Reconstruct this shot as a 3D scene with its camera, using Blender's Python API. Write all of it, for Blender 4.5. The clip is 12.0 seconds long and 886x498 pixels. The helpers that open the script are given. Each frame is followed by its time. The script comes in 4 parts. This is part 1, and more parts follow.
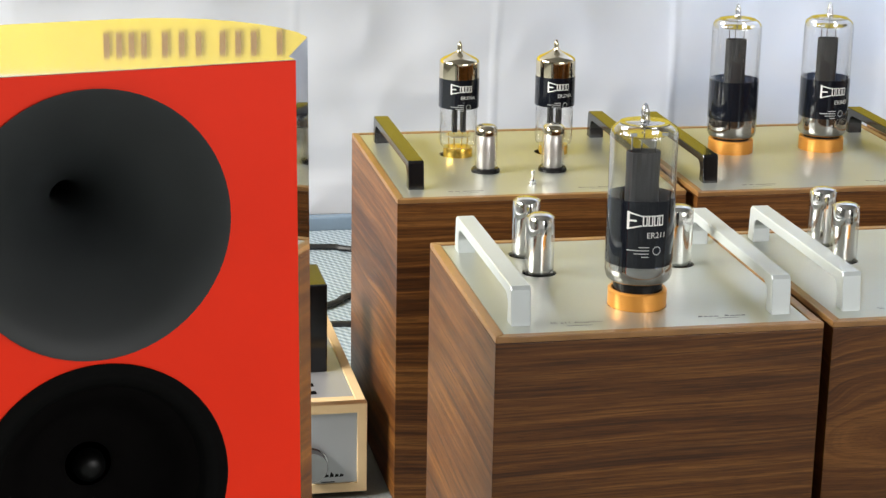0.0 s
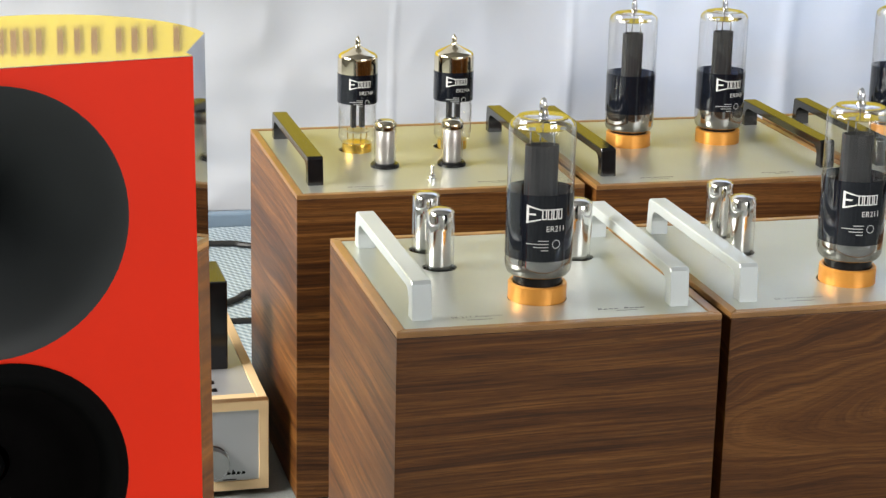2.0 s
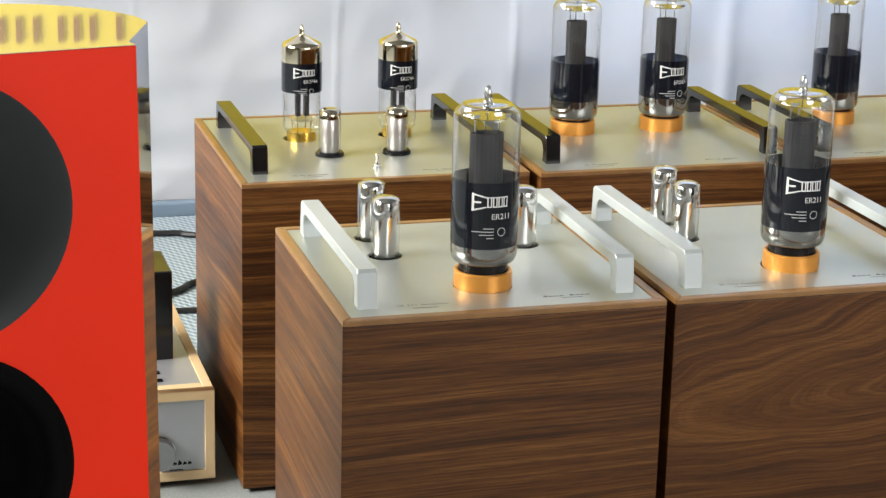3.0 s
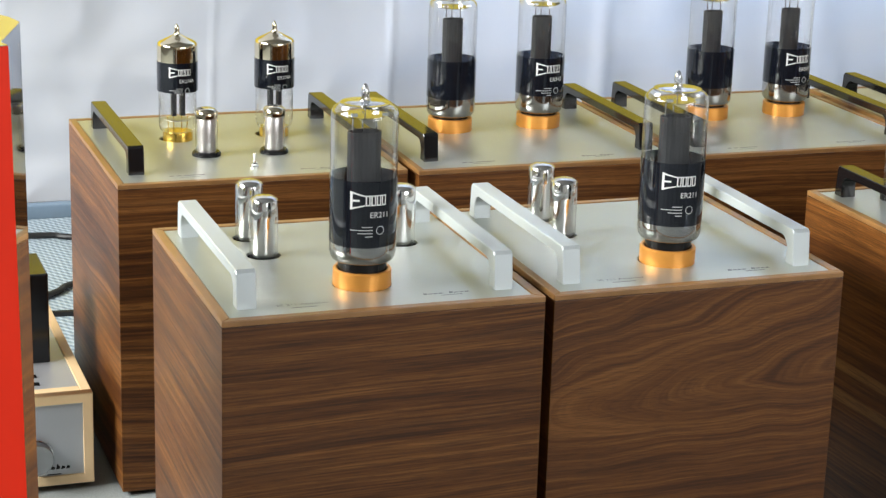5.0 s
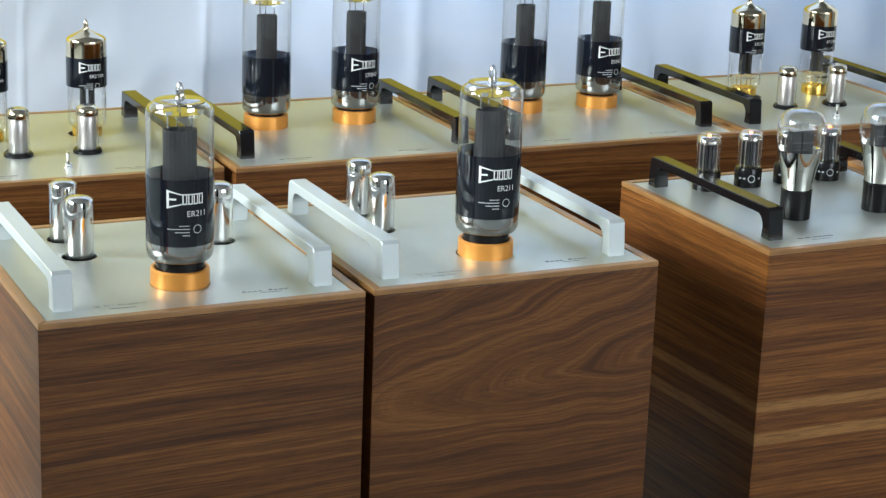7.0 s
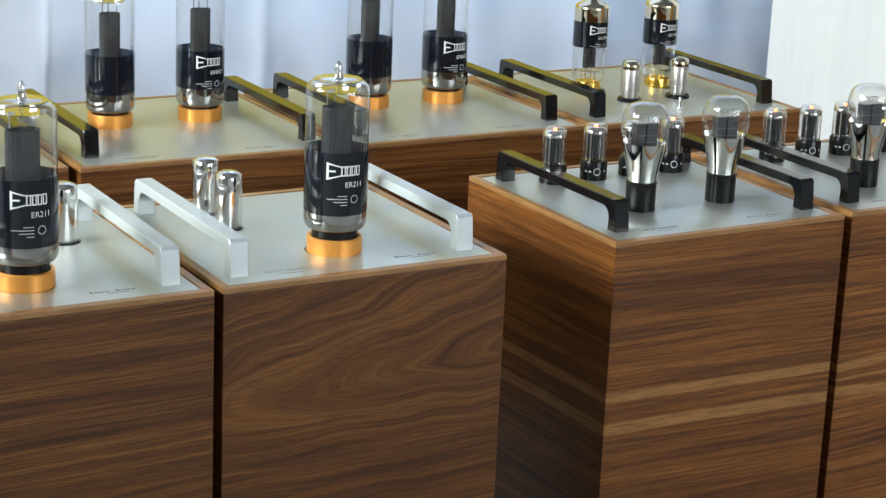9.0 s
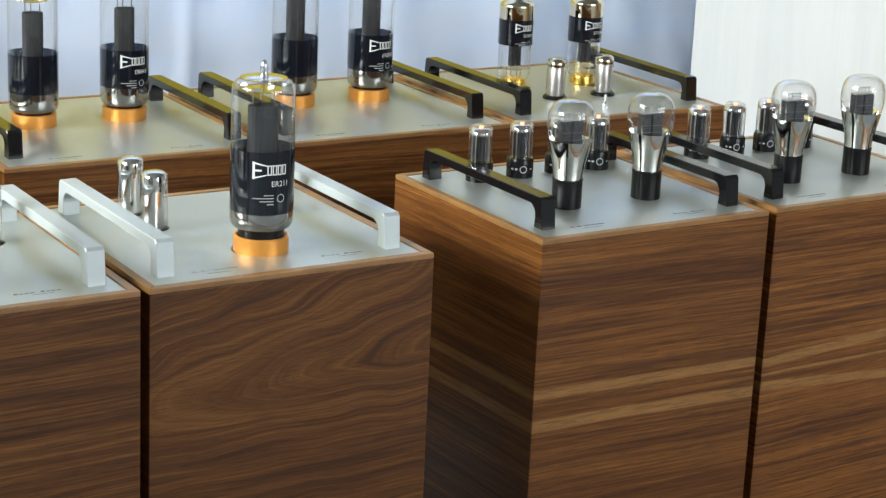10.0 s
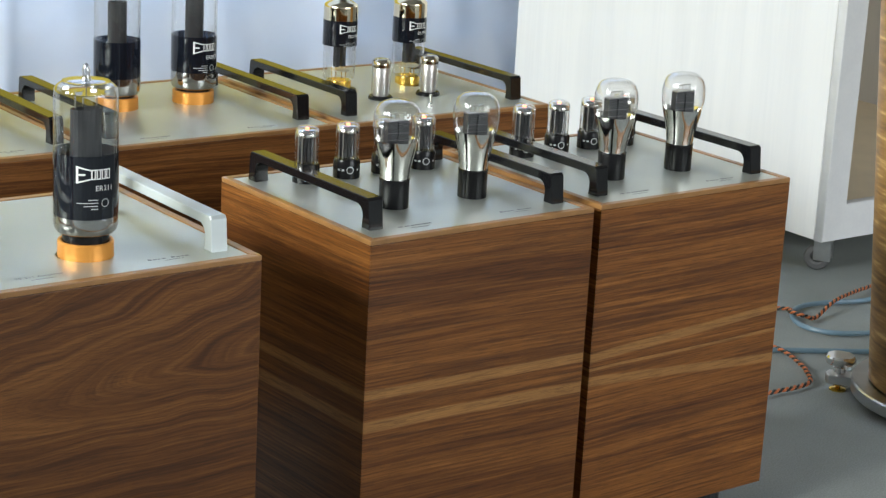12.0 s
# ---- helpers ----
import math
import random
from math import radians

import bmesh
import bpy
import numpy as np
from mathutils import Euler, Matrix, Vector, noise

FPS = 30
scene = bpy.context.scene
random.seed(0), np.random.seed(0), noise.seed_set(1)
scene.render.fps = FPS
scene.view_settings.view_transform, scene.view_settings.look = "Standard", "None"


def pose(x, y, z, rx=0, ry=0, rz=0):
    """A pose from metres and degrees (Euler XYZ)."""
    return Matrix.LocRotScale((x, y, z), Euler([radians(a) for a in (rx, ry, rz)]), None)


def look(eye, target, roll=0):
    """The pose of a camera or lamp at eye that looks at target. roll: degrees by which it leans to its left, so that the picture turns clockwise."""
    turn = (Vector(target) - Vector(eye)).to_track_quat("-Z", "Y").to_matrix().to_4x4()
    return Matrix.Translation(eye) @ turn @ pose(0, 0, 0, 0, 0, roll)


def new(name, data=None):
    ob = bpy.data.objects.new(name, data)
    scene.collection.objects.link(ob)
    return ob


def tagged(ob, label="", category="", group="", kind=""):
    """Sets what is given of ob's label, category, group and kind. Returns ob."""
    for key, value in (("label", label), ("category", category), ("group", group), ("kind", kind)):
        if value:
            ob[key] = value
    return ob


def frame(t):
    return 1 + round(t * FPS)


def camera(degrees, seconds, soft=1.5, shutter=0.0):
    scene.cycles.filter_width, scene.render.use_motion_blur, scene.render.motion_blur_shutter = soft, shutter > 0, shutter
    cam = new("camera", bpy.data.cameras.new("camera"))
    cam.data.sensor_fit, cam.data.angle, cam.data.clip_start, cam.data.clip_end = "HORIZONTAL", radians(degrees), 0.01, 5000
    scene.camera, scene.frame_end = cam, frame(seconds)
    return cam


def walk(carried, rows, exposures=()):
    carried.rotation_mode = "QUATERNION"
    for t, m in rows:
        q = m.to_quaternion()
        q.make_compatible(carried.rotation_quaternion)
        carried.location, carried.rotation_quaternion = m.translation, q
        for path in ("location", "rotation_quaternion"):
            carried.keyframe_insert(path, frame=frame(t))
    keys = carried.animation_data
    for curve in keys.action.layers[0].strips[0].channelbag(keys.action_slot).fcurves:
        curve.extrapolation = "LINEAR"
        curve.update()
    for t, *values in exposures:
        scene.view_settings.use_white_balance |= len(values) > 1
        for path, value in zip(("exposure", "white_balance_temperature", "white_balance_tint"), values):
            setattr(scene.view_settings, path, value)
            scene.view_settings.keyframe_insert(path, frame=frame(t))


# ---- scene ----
cam = camera(25.2, 12.0, soft=1.4)
EYE = (0.0, 0.0, 1.0)
# seconds, yaw, pitch, roll of a camera that pans where it stands
LOOKS = [
    (0.0, -11.408, -15.970, 1.049),
    (0.5, -11.728, -15.987, 1.047),
    (1.0, -12.369, -15.996, 1.158),
    (1.5, -13.484, -16.012, 1.227),
    (2.0, -14.412, -16.053, 1.306),
    (2.5, -14.756, -16.358, 1.282),
    (3.0, -16.061, -16.358, 1.401),
    (5.0, -19.706, -16.311, 1.753),
    (5.5, -21.007, -16.298, 1.824),
    (6.0, -22.439, -16.280, 1.932),
    (6.5, -23.788, -16.276, 2.040),
    (7.0, -25.156, -16.261, 2.125),
    (7.5, -26.541, -16.245, 2.232),
    (9.5, -30.719, -16.182, 2.535),
    (10.0, -31.899, -16.155, 2.648),
    (10.5, -33.275, -16.115, 2.762),
    (11.0, -34.608, -16.038, 2.959),
    (11.5, -35.855, -15.974, 2.999),
    (12.0, -37.058, -15.887, 3.086),
]
walk(cam, [(t, pose(*EYE, 90 + pitch, 0, yaw) @ pose(0, 0, 0, 0, 0, roll)) for t, yaw, pitch, roll in LOOKS],
     exposures=[(0.0, 0.0, 6850, 9), (3.0, 0.0, 6750, 9), (5.0, 0.0, 6450, 8), (6.5, 0.0, 6050, 4), (7.5, 0.0, 5900, 2), (9.5, 0.0, 6150, 4), (12.0, 0.0, 6250, 4)])

# ---- world and daylight ----
world = bpy.data.worlds.new("sky")
scene.world = world
world.use_nodes = True
wn = world.node_tree
sky = wn.nodes.new("ShaderNodeTexSky")
sky.sky_type, sky.sun_disc = "NISHITA", False
sky.sun_elevation, sky.sun_rotation = radians(40), radians(200)
wn.links.new(sky.outputs[0], wn.nodes["Background"].inputs[0])
wn.nodes["Background"].inputs[1].default_value = 0.12


def window_light(name, m, sx, sy, watts, colour):
    lamp = bpy.data.lights.new(name, "AREA")
    lamp.shape, lamp.size, lamp.size_y = "RECTANGLE", sx, sy
    lamp.energy, lamp.color = watts, colour
    new(name, lamp).matrix_world = m


window_light("daylight_side_window", look((-2.55, 1.85, 2.2), (0, 1.75, 0.9)), 2.4, 1.1, 302, (1.0, 0.99, 0.97))
window_light("daylight_rear_window", look((2.8, -2.95, 1.75), (2.0, 0, 1.0)), 3.0, 1.9, 128, (0.99, 0.98, 1.0))
# added bluish fill, hidden behind the cloth to lighten its right end
window_light("fill_behind_cloth", look((2.3, 3.98, 1.5), (2.3, 0, 1.5)), 2.2, 1.9, 165, (0.64, 0.80, 1.0))


# ---- materials ----
def material(name, colour=(0.5, 0.5, 0.5), rough=0.5, metal=0.0, spec=0.5, coat=0.0):
    mat = bpy.data.materials.new(name)
    mat.use_nodes = True
    b = mat.node_tree.nodes["Principled BSDF"]
    b.inputs["Base Color"].default_value = (*colour, 1)
    b.inputs["Roughness"].default_value = rough
    b.inputs["Metallic"].default_value = metal
    b.inputs["Specular IOR Level"].default_value = spec
    b.inputs["Coat Weight"].default_value = coat
    return mat


class Nodes:
    """Short hand for building a node tree."""

    def __init__(self, mat):
        self.tree = mat.node_tree
        self.bsdf = self.tree.nodes["Principled BSDF"]

    def add(self, kind, **inputs):
        n = self.tree.nodes.new("ShaderNode" + kind)
        for key, value in inputs.items():
            self.put(n.inputs[key.replace("_", " ")], value)
        return n

    def put(self, socket, value):
        if isinstance(value, bpy.types.NodeSocket):
            self.tree.links.new(value, socket)
        else:
            socket.default_value = value

    def math(self, op, a, b=0.0, c=None):
        n = self.tree.nodes.new("ShaderNodeMath")
        n.operation = op
        self.put(n.inputs[0], a)
        self.put(n.inputs[1], b)
        if c is not None:
            self.put(n.inputs[2], c)
        return n.outputs[0]

    def noise(self, vector, scale, detail=3.0, rough=0.5):
        return self.add("TexNoise", Vector=vector, Scale=scale, Detail=detail, Roughness=rough).outputs["Fac"]

    def ramp(self, fac, stops):
        n = self.add("ValToRGB", Fac=fac)
        e = n.color_ramp.elements
        while len(e) < len(stops):
            e.new(0.5)
        for item, (at, col) in zip(e, stops):
            item.position, item.color = at, (*col, 1)
        return n.outputs["Color"]

    def scaled(self, vector, s, offset=(0, 0, 0)):
        return self.add("Mapping", Vector=vector, Scale=s, Location=offset).outputs[0]

    def coords(self):
        return self.add("TexCoord").outputs["Object"]

    def bump(self, height, strength, distance=0.001):
        n = self.add("Bump", Height=height, Strength=strength, Distance=distance)
        self.put(self.bsdf.inputs["Normal"], n.outputs[0])

    def colour(self, socket):
        self.put(self.bsdf.inputs["Base Color"], socket)

    def roughness(self, fac, lo, hi):
        n = self.add("MapRange", Value=fac)
        n.inputs["To Min"].default_value, n.inputs["To Max"].default_value = lo, hi
        self.put(self.bsdf.inputs["Roughness"], n.outputs[0])

    def mix(self, fac, a, b, blend="MIX"):
        n = self.tree.nodes.new("ShaderNodeMix")
        n.data_type, n.blend_type = "RGBA", blend
        self.put(n.inputs[0], fac)
        self.put(n.inputs[6], a if isinstance(a, bpy.types.NodeSocket) else (*a, 1))
        self.put(n.inputs[7], b if isinstance(b, bpy.types.NodeSocket) else (*b, 1))
        return n.outputs[2]


def walnut(name, seed, slope=0.0, warp=0.02, cathedral=None, streaks=(), tone=1.0, freq=1.0, dark=0.32, bold=0.27, contrast=1.0):
    """Walnut veneer whose grain runs level round the cabinet. cathedral (height, tilt) nests pointed arches
    along a line across the front; streaks are pale sapwood bands (height, half width, slope)."""
    mat = material(name, rough=0.42, spec=0.24, coat=0.13)
    mat.node_tree.nodes["Principled BSDF"].inputs["Coat Roughness"].default_value = 0.24
    k = Nodes(mat)
    co = k.coords()
    xyz = k.add("SeparateXYZ", Vector=co)
    along = k.math("ADD", xyz.outputs[0], xyz.outputs[1])
    off = (seed * 1.7, seed * 0.9, seed * 2.3)
    flat = k.add("CombineXYZ", X=along, Y=seed * 3.3, Z=xyz.outputs[2]).outputs[0]
    slow = k.noise(k.scaled(flat, (3.0, 1.0, 6.0), off), 1.0, 1.0)
    mid = k.noise(k.scaled(flat, (11.0, 1.0, 30.0), off), 1.0, 2.0)
    v = k.math("MULTIPLY_ADD", along, slope, xyz.outputs[2])
    v = k.math("MULTIPLY_ADD", k.math("SUBTRACT", slow, 0.5), warp * 3, v)
    v = k.math("MULTIPLY_ADD", k.math("SUBTRACT", mid, 0.5), warp * 0.35, v)
    bands = v
    if cathedral:
        height, tilt = cathedral
        bend = k.noise(k.scaled(flat, (12.0, 1.0, 22.0), off), 1.0, 0.6, 0.5)
        dz = k.math("SUBTRACT", k.math("SUBTRACT", v, height), k.math("MULTIPLY", along, tilt))
        dz = k.math("MULTIPLY_ADD", k.math("SUBTRACT", bend, 0.5), 0.024, dz)
        above, below = k.math("MAXIMUM", dz, 0.0), k.math("MAXIMUM", k.math("MULTIPLY", dz, -1.0), 0.0)
        # pointed near the axis, straight away from it, nearly level underneath
        up, down = k.math("MINIMUM", above, 0.04), k.math("MINIMUM", below, 0.03)
        arch = k.math("MULTIPLY_ADD", k.math("MULTIPLY", up, up), 60.0, k.math("MULTIPLY", k.math("MULTIPLY", down, down), 90.0))
        arch = k.math("MULTIPLY_ADD", k.math("SUBTRACT", above, up), 5.0, arch)
        arch = k.math("MULTIPLY_ADD", k.math("SUBTRACT", below, down), 5.4, arch)
        reach = k.math("SUBTRACT", 1.0, k.math("MINIMUM", k.math("MULTIPLY", below, 13.0), 0.7))
        v = k.math("MULTIPLY", k.math("SUBTRACT", arch, k.math("MULTIPLY", along, reach)), 0.19)
        v = k.math("MULTIPLY_ADD", k.math("SUBTRACT", bend, 0.5), 0.008, v)
    line = k.add("CombineXYZ", X=k.math("MULTIPLY", along, 0.018), Y=seed * 5.1, Z=v).outputs[0]
    broad = k.noise(line, 34.0 * freq, 1.0, 0.5)
    middle = k.noise(line, 120.0 * freq, 2.0, 0.55)
    fine = k.noise(line, 380.0 * freq, 3.0, 0.65)
    fibre = k.noise(k.scaled(flat, (16.0, 1.0, 1500.0), off), 1.0, 3.0, 0.6)
    pores = k.noise(k.scaled(flat, (38.0, 1.0, 1100.0), off), 1.0, 2.0)
    blotch = k.noise(k.scaled(flat, (4.0, 1.0, 14.0), off), 1.0, 3.0)
    fac = k.math("MULTIPLY_ADD", broad, bold, k.math("MULTIPLY_ADD", middle, 0.37, k.math("MULTIPLY", fine, 0.63 - bold)))
    fac = k.math("MULTIPLY_ADD", k.math("SUBTRACT", fac, 0.5), contrast, 0.5)
    t = tone
    base = k.ramp(fac, [(0.38, (0.050 * t, 0.0145 * t, 0.0036 * t)), (0.46, (0.108 * t, 0.0368 * t, 0.0080 * t)),
                        (0.53, (0.178 * t, 0.0662 * t, 0.0140 * t)), (0.62, (0.285 * t, 0.118 * t, 0.029 * t))])
    # thin late-wood lines
    late = k.noise(line, 95.0 * freq, 1.0, 0.5)
    ring = k.math("SUBTRACT", 1.0, k.math("MULTIPLY", k.math("ABSOLUTE", k.math("SUBTRACT", late, 0.5)), 20.0))
    ring = k.math("MULTIPLY", k.math("MAXIMUM", ring, 0.0), k.math("MULTIPLY_ADD", blotch, 1.6, -0.2))
    base = k.mix(k.math("MAXIMUM", k.math("MINIMUM", k.math("MULTIPLY", ring, dark * 2.0), 0.85), 0.0), base, (0.034, 0.014, 0.007))
    for height, half, lean in streaks:
        d = k.math("ABSOLUTE", k.math("SUBTRACT", k.math("MULTIPLY_ADD", along, -lean, bands), height))
        band = k.math("SUBTRACT", 1.0, k.math("DIVIDE", d, half))
        band = k.math("MULTIPLY", k.math("MINIMUM", k.math("MAXIMUM", k.math("MULTIPLY", band, 2.5), 0.0), 1.0), k.math("MULTIPLY_ADD", fine, 1.5, 0.05))
        base = k.mix(k.math("MINIMUM", band, 0.52), base, (0.45, 0.235, 0.078))
    base = k.mix(k.math("MULTIPLY", k.math("GREATER_THAN", pores, 0.57), 0.34), base, (0.03, 0.013, 0.006))
    base = k.mix(0.5, base, k.ramp(fibre, [(0.32, (0.45, 0.42, 0.40)), (0.62, (1, 1, 1))]), "MULTIPLY")
    base = k.mix(0.35, base, k.ramp(blotch, [(0.3, (0.62, 0.60, 0.58)), (0.65, (1, 1, 1))]), "MULTIPLY")
    k.colour(base)
    k.roughness(fibre, 0.36, 0.52)
    k.bump(k.math("ADD", fibre, pores), 0.12, 0.0006)
    return mat


def plain(name, colour, rough, metal=0.0, spec=0.5, var=0.15, scale=40.0, grain=0.06, coat=0.0):
    """A near-plain surface with faint mottling, uneven gloss and a fine grain."""
    mat = material(name, colour, rough, metal, spec, coat)
    k = Nodes(mat)
    co = k.coords()
    n1, n2 = k.noise(co, scale, 4.0), k.noise(co, scale * 22, 2.0)
    lo = tuple(c * (1 - var) for c in colour)
    k.colour(k.ramp(n1, [(0.3, lo), (0.7, colour)]))
    k.roughness(n1, max(0.02, rough * 0.85), min(1.0, rough * 1.15))
    k.bump(n2, grain, 0.0004)
    return mat


def glass_like(name, tint=(1, 1, 1), gloss=1.0, clear=1.0, rough=0.02, body=(0.01, 0.012, 0.018), most=0.8, least=0.045, power=4.0):
    """Thin glass: what is behind shows through, a Fresnel gloss lies on it; clear < 1 adds a dark film."""
    mat = bpy.data.materials.new(name)
    mat.use_nodes = True
    tree = mat.node_tree
    tree.nodes.clear()
    out = tree.nodes.new("ShaderNodeOutputMaterial")
    see = tree.nodes.new("ShaderNodeBsdfTransparent")
    see.inputs[0].default_value = (*tint, 1)
    film = tree.nodes.new("ShaderNodeBsdfDiffuse")
    film.inputs[0].default_value = (*body, 1)
    inner = tree.nodes.new("ShaderNodeMixShader")
    inner.inputs[0].default_value = clear
    tree.links.new(film.outputs[0], inner.inputs[1])
    tree.links.new(see.outputs[0], inner.inputs[2])
    shine = tree.nodes.new("ShaderNodeBsdfGlossy")
    shine.inputs["Roughness"].default_value = rough
    edge = tree.nodes.new("ShaderNodeLayerWeight")
    steep = tree.nodes.new("ShaderNodeMath")
    steep.operation, steep.inputs[1].default_value = "POWER", power
    tree.links.new(edge.outputs["Facing"], steep.inputs[0])
    gain = tree.nodes.new("ShaderNodeMath")
    gain.operation = "MULTIPLY_ADD"
    gain.inputs[1].default_value, gain.inputs[2].default_value = gloss, least
    tree.links.new(steep.outputs[0], gain.inputs[0])
    cap = tree.nodes.new("ShaderNodeMath")
    cap.operation = "MINIMUM"
    cap.inputs[1].default_value = most
    tree.links.new(gain.outputs[0], cap.inputs[0])
    top = tree.nodes.new("ShaderNodeMixShader")
    tree.links.new(cap.outputs[0], top.inputs[0])
    tree.links.new(inner.outputs[0], top.inputs[1])
    tree.links.new(shine.outputs[0], top.inputs[2])
    tree.links.new(top.outputs[0], out.inputs[0])
    return mat


def brushed(name, colour, rough, metal=0.85):
    mat = material(name, colour, rough, metal)
    k = Nodes(mat)
    co = k.coords()
    cloud = k.noise(co, 9.0, 3.0)
    streak = k.noise(k.scaled(co, (900.0, 900.0, 900.0)), 1.0, 2.0)
    k.colour(k.ramp(cloud, [(0.3, tuple(c * 0.93 for c in colour)), (0.7, colour)]))
    k.roughness(streak, rough * 0.85, rough * 1.15)
    k.bump(streak, 0.05, 0.0003)
    return mat


WALNUT_A = walnut("walnut_straight", 1.0, slope=-0.03, warp=0.006, tone=0.85, bold=0.18, contrast=0.85)
WALNUT_B = walnut("walnut_cathedral", 2.4, warp=0.004, cathedral=(0.338, 0.07), dark=0.22, tone=0.86, bold=0.18, contrast=0.75, freq=0.72)
WALNUT_D = walnut("walnut_streaked", 3.7, slope=0.02, warp=0.004, streaks=((0.270, 0.0065, 0.0), (0.235, 0.0075, 0.0)), tone=1.18, bold=0.14, contrast=0.62)
WALNUT_E = walnut("walnut_streaked_pair", 3.9, slope=-0.02, warp=0.004, streaks=((0.256, 0.0065, 0.055), (0.228, 0.0065, -0.075), (0.242, 0.002, 0.0)), tone=1.36, bold=0.14, contrast=0.62)
WALNUT_P = walnut("walnut_dark", 5.2, slope=0.03, warp=0.010)
EDGE = plain("solid_walnut_edging", (0.33, 0.165, 0.055), 0.35, spec=0.5, var=0.3, scale=30)
ALU = brushed("satin_aluminium_plate", (0.535, 0.56, 0.512), 0.39, 0.74)
SILVER_HANDLE = brushed("silver_anodised", (0.55, 0.595, 0.60), 0.42, 0.35)
BLACK_HANDLE = plain("black_anodised", (0.007, 0.007, 0.008), 0.12, spec=0.5)
BLACK = plain("black_bakelite", (0.010, 0.010, 0.011), 0.2, spec=0.25)
SOCKET = plain("socket_black", (0.015, 0.015, 0.016), 0.5)
COPPER_RING = plain("orange_anodised_ring", (0.83, 0.36, 0.07), 0.34, metal=0.45, var=0.08)
BRASS = plain("brass_base", (0.86, 0.58, 0.12), 0.22, metal=1.0, var=0.1)
SLEEVE = plain("matt_metal_sleeve", (0.62, 0.59, 0.57), 0.36, metal=0.85)
WARM_GETTER = plain("champagne_mirror", (0.74, 0.66, 0.50), 0.05, metal=1.0, var=0.2, scale=60, grain=0.0)
GETTER = plain("getter_mirror", (0.90, 0.89, 0.87), 0.06, metal=1.0, var=0.25, scale=60, grain=0.0)
CHROME = plain("chrome", (0.86, 0.86, 0.86), 0.09, metal=1.0, var=0.05)
DARK_RIB = plain("dark_metal_rib", (0.09, 0.09, 0.095), 0.4, metal=0.8)
MICA = plain("inner_metal", (0.55, 0.54, 0.52), 0.35, metal=0.9)
ANODE = plain("graphite_anode", (0.021, 0.022, 0.025), 0.5, var=0.3)
CLEAR = glass_like("clear_glass", (0.985, 0.985, 0.98), 1.2, least=0.06, power=2.6)
SILVERED = glass_like("silvered_glass", (0.50, 0.47, 0.41), 0.6, 0.8, 0.04, body=(0.12, 0.11, 0.10), least=0.42, most=0.9)
MICA_DISC = glass_like("mica_disc", (0.9, 0.88, 0.8), 2.6, 1.0, 0.05, most=0.75)
TIP_GLASS = glass_like("drawn_glass_tip", (0.85, 0.86, 0.87), 2.2, most=0.85, least=0.3, power=3.0)
SMOKED = glass_like("printed_dark_glass", (0.16, 0.19, 0.26), 1.0, 0.35, 0.05)
PRINT = plain("white_print", (0.78, 0.78, 0.76), 0.5)
GREY_PRINT = plain("grey_print", (0.45, 0.46, 0.46), 0.5)
ENGRAVE = plain("engraved_grey", (0.16, 0.165, 0.165), 0.5)
GLOW = material("warm_filament", (1.0, 0.35, 0.15), 0.5)
GLOW.node_tree.nodes["Principled BSDF"].inputs["Emission Color"].default_value = (1.0, 0.22, 0.06, 1)
GLOW.node_tree.nodes["Principled BSDF"].inputs["Emission Strength"].default_value = 4.0


# ---- mesh helpers ----
def part(name, bm, mat, parent=None, label="", smooth=False, at=None):
    me = bpy.data.meshes.new(name)
    bm.normal_update()
    bm.to_mesh(me)
    bm.free()
    return hold(name, me, mat, parent, label, smooth, at)


def hold(name, me, mat, parent=None, label="", smooth=False, at=None):
    """Links a mesh as one object under its thing."""
    if smooth:
        me.shade_smooth()
        me.set_sharp_from_angle(angle=radians(38))
    if mat is not None and not me.materials:
        me.materials.append(mat)
    ob = new(name, me)
    if at is not None:
        ob.matrix_basis = at
    if parent is not None:
        ob.parent = parent
    if label:
        ob["label"] = label
    return ob


def prism(bm, outline, z0, z1, bevel=0.0):
    """An upright prism over a plan outline (counter-clockwise)."""
    lo = [bm.verts.new((x, y, z0)) for x, y in outline]
    hi = [bm.verts.new((x, y, z1)) for x, y in outline]
    n = len(outline)
    faces = [bm.faces.new(lo[::-1]), bm.faces.new(hi)]
    for i in range(n):
        faces.append(bm.faces.new((lo[i], lo[(i + 1) % n], hi[(i + 1) % n], hi[i])))
    if bevel:
        edges = list({e for f in faces for e in f.edges})
        bmesh.ops.bevel(bm, geom=edges, offset=bevel, segments=2, affect="EDGES", profile=0.5)
    return bm


def block(x0, y0, z0, x1, y1, z1, bevel=0.0, bm=None):
    bm = bm or bmesh.new()
    return prism(bm, [(x0, y0), (x1, y0), (x1, y1), (x0, y1)], z0, z1, bevel)


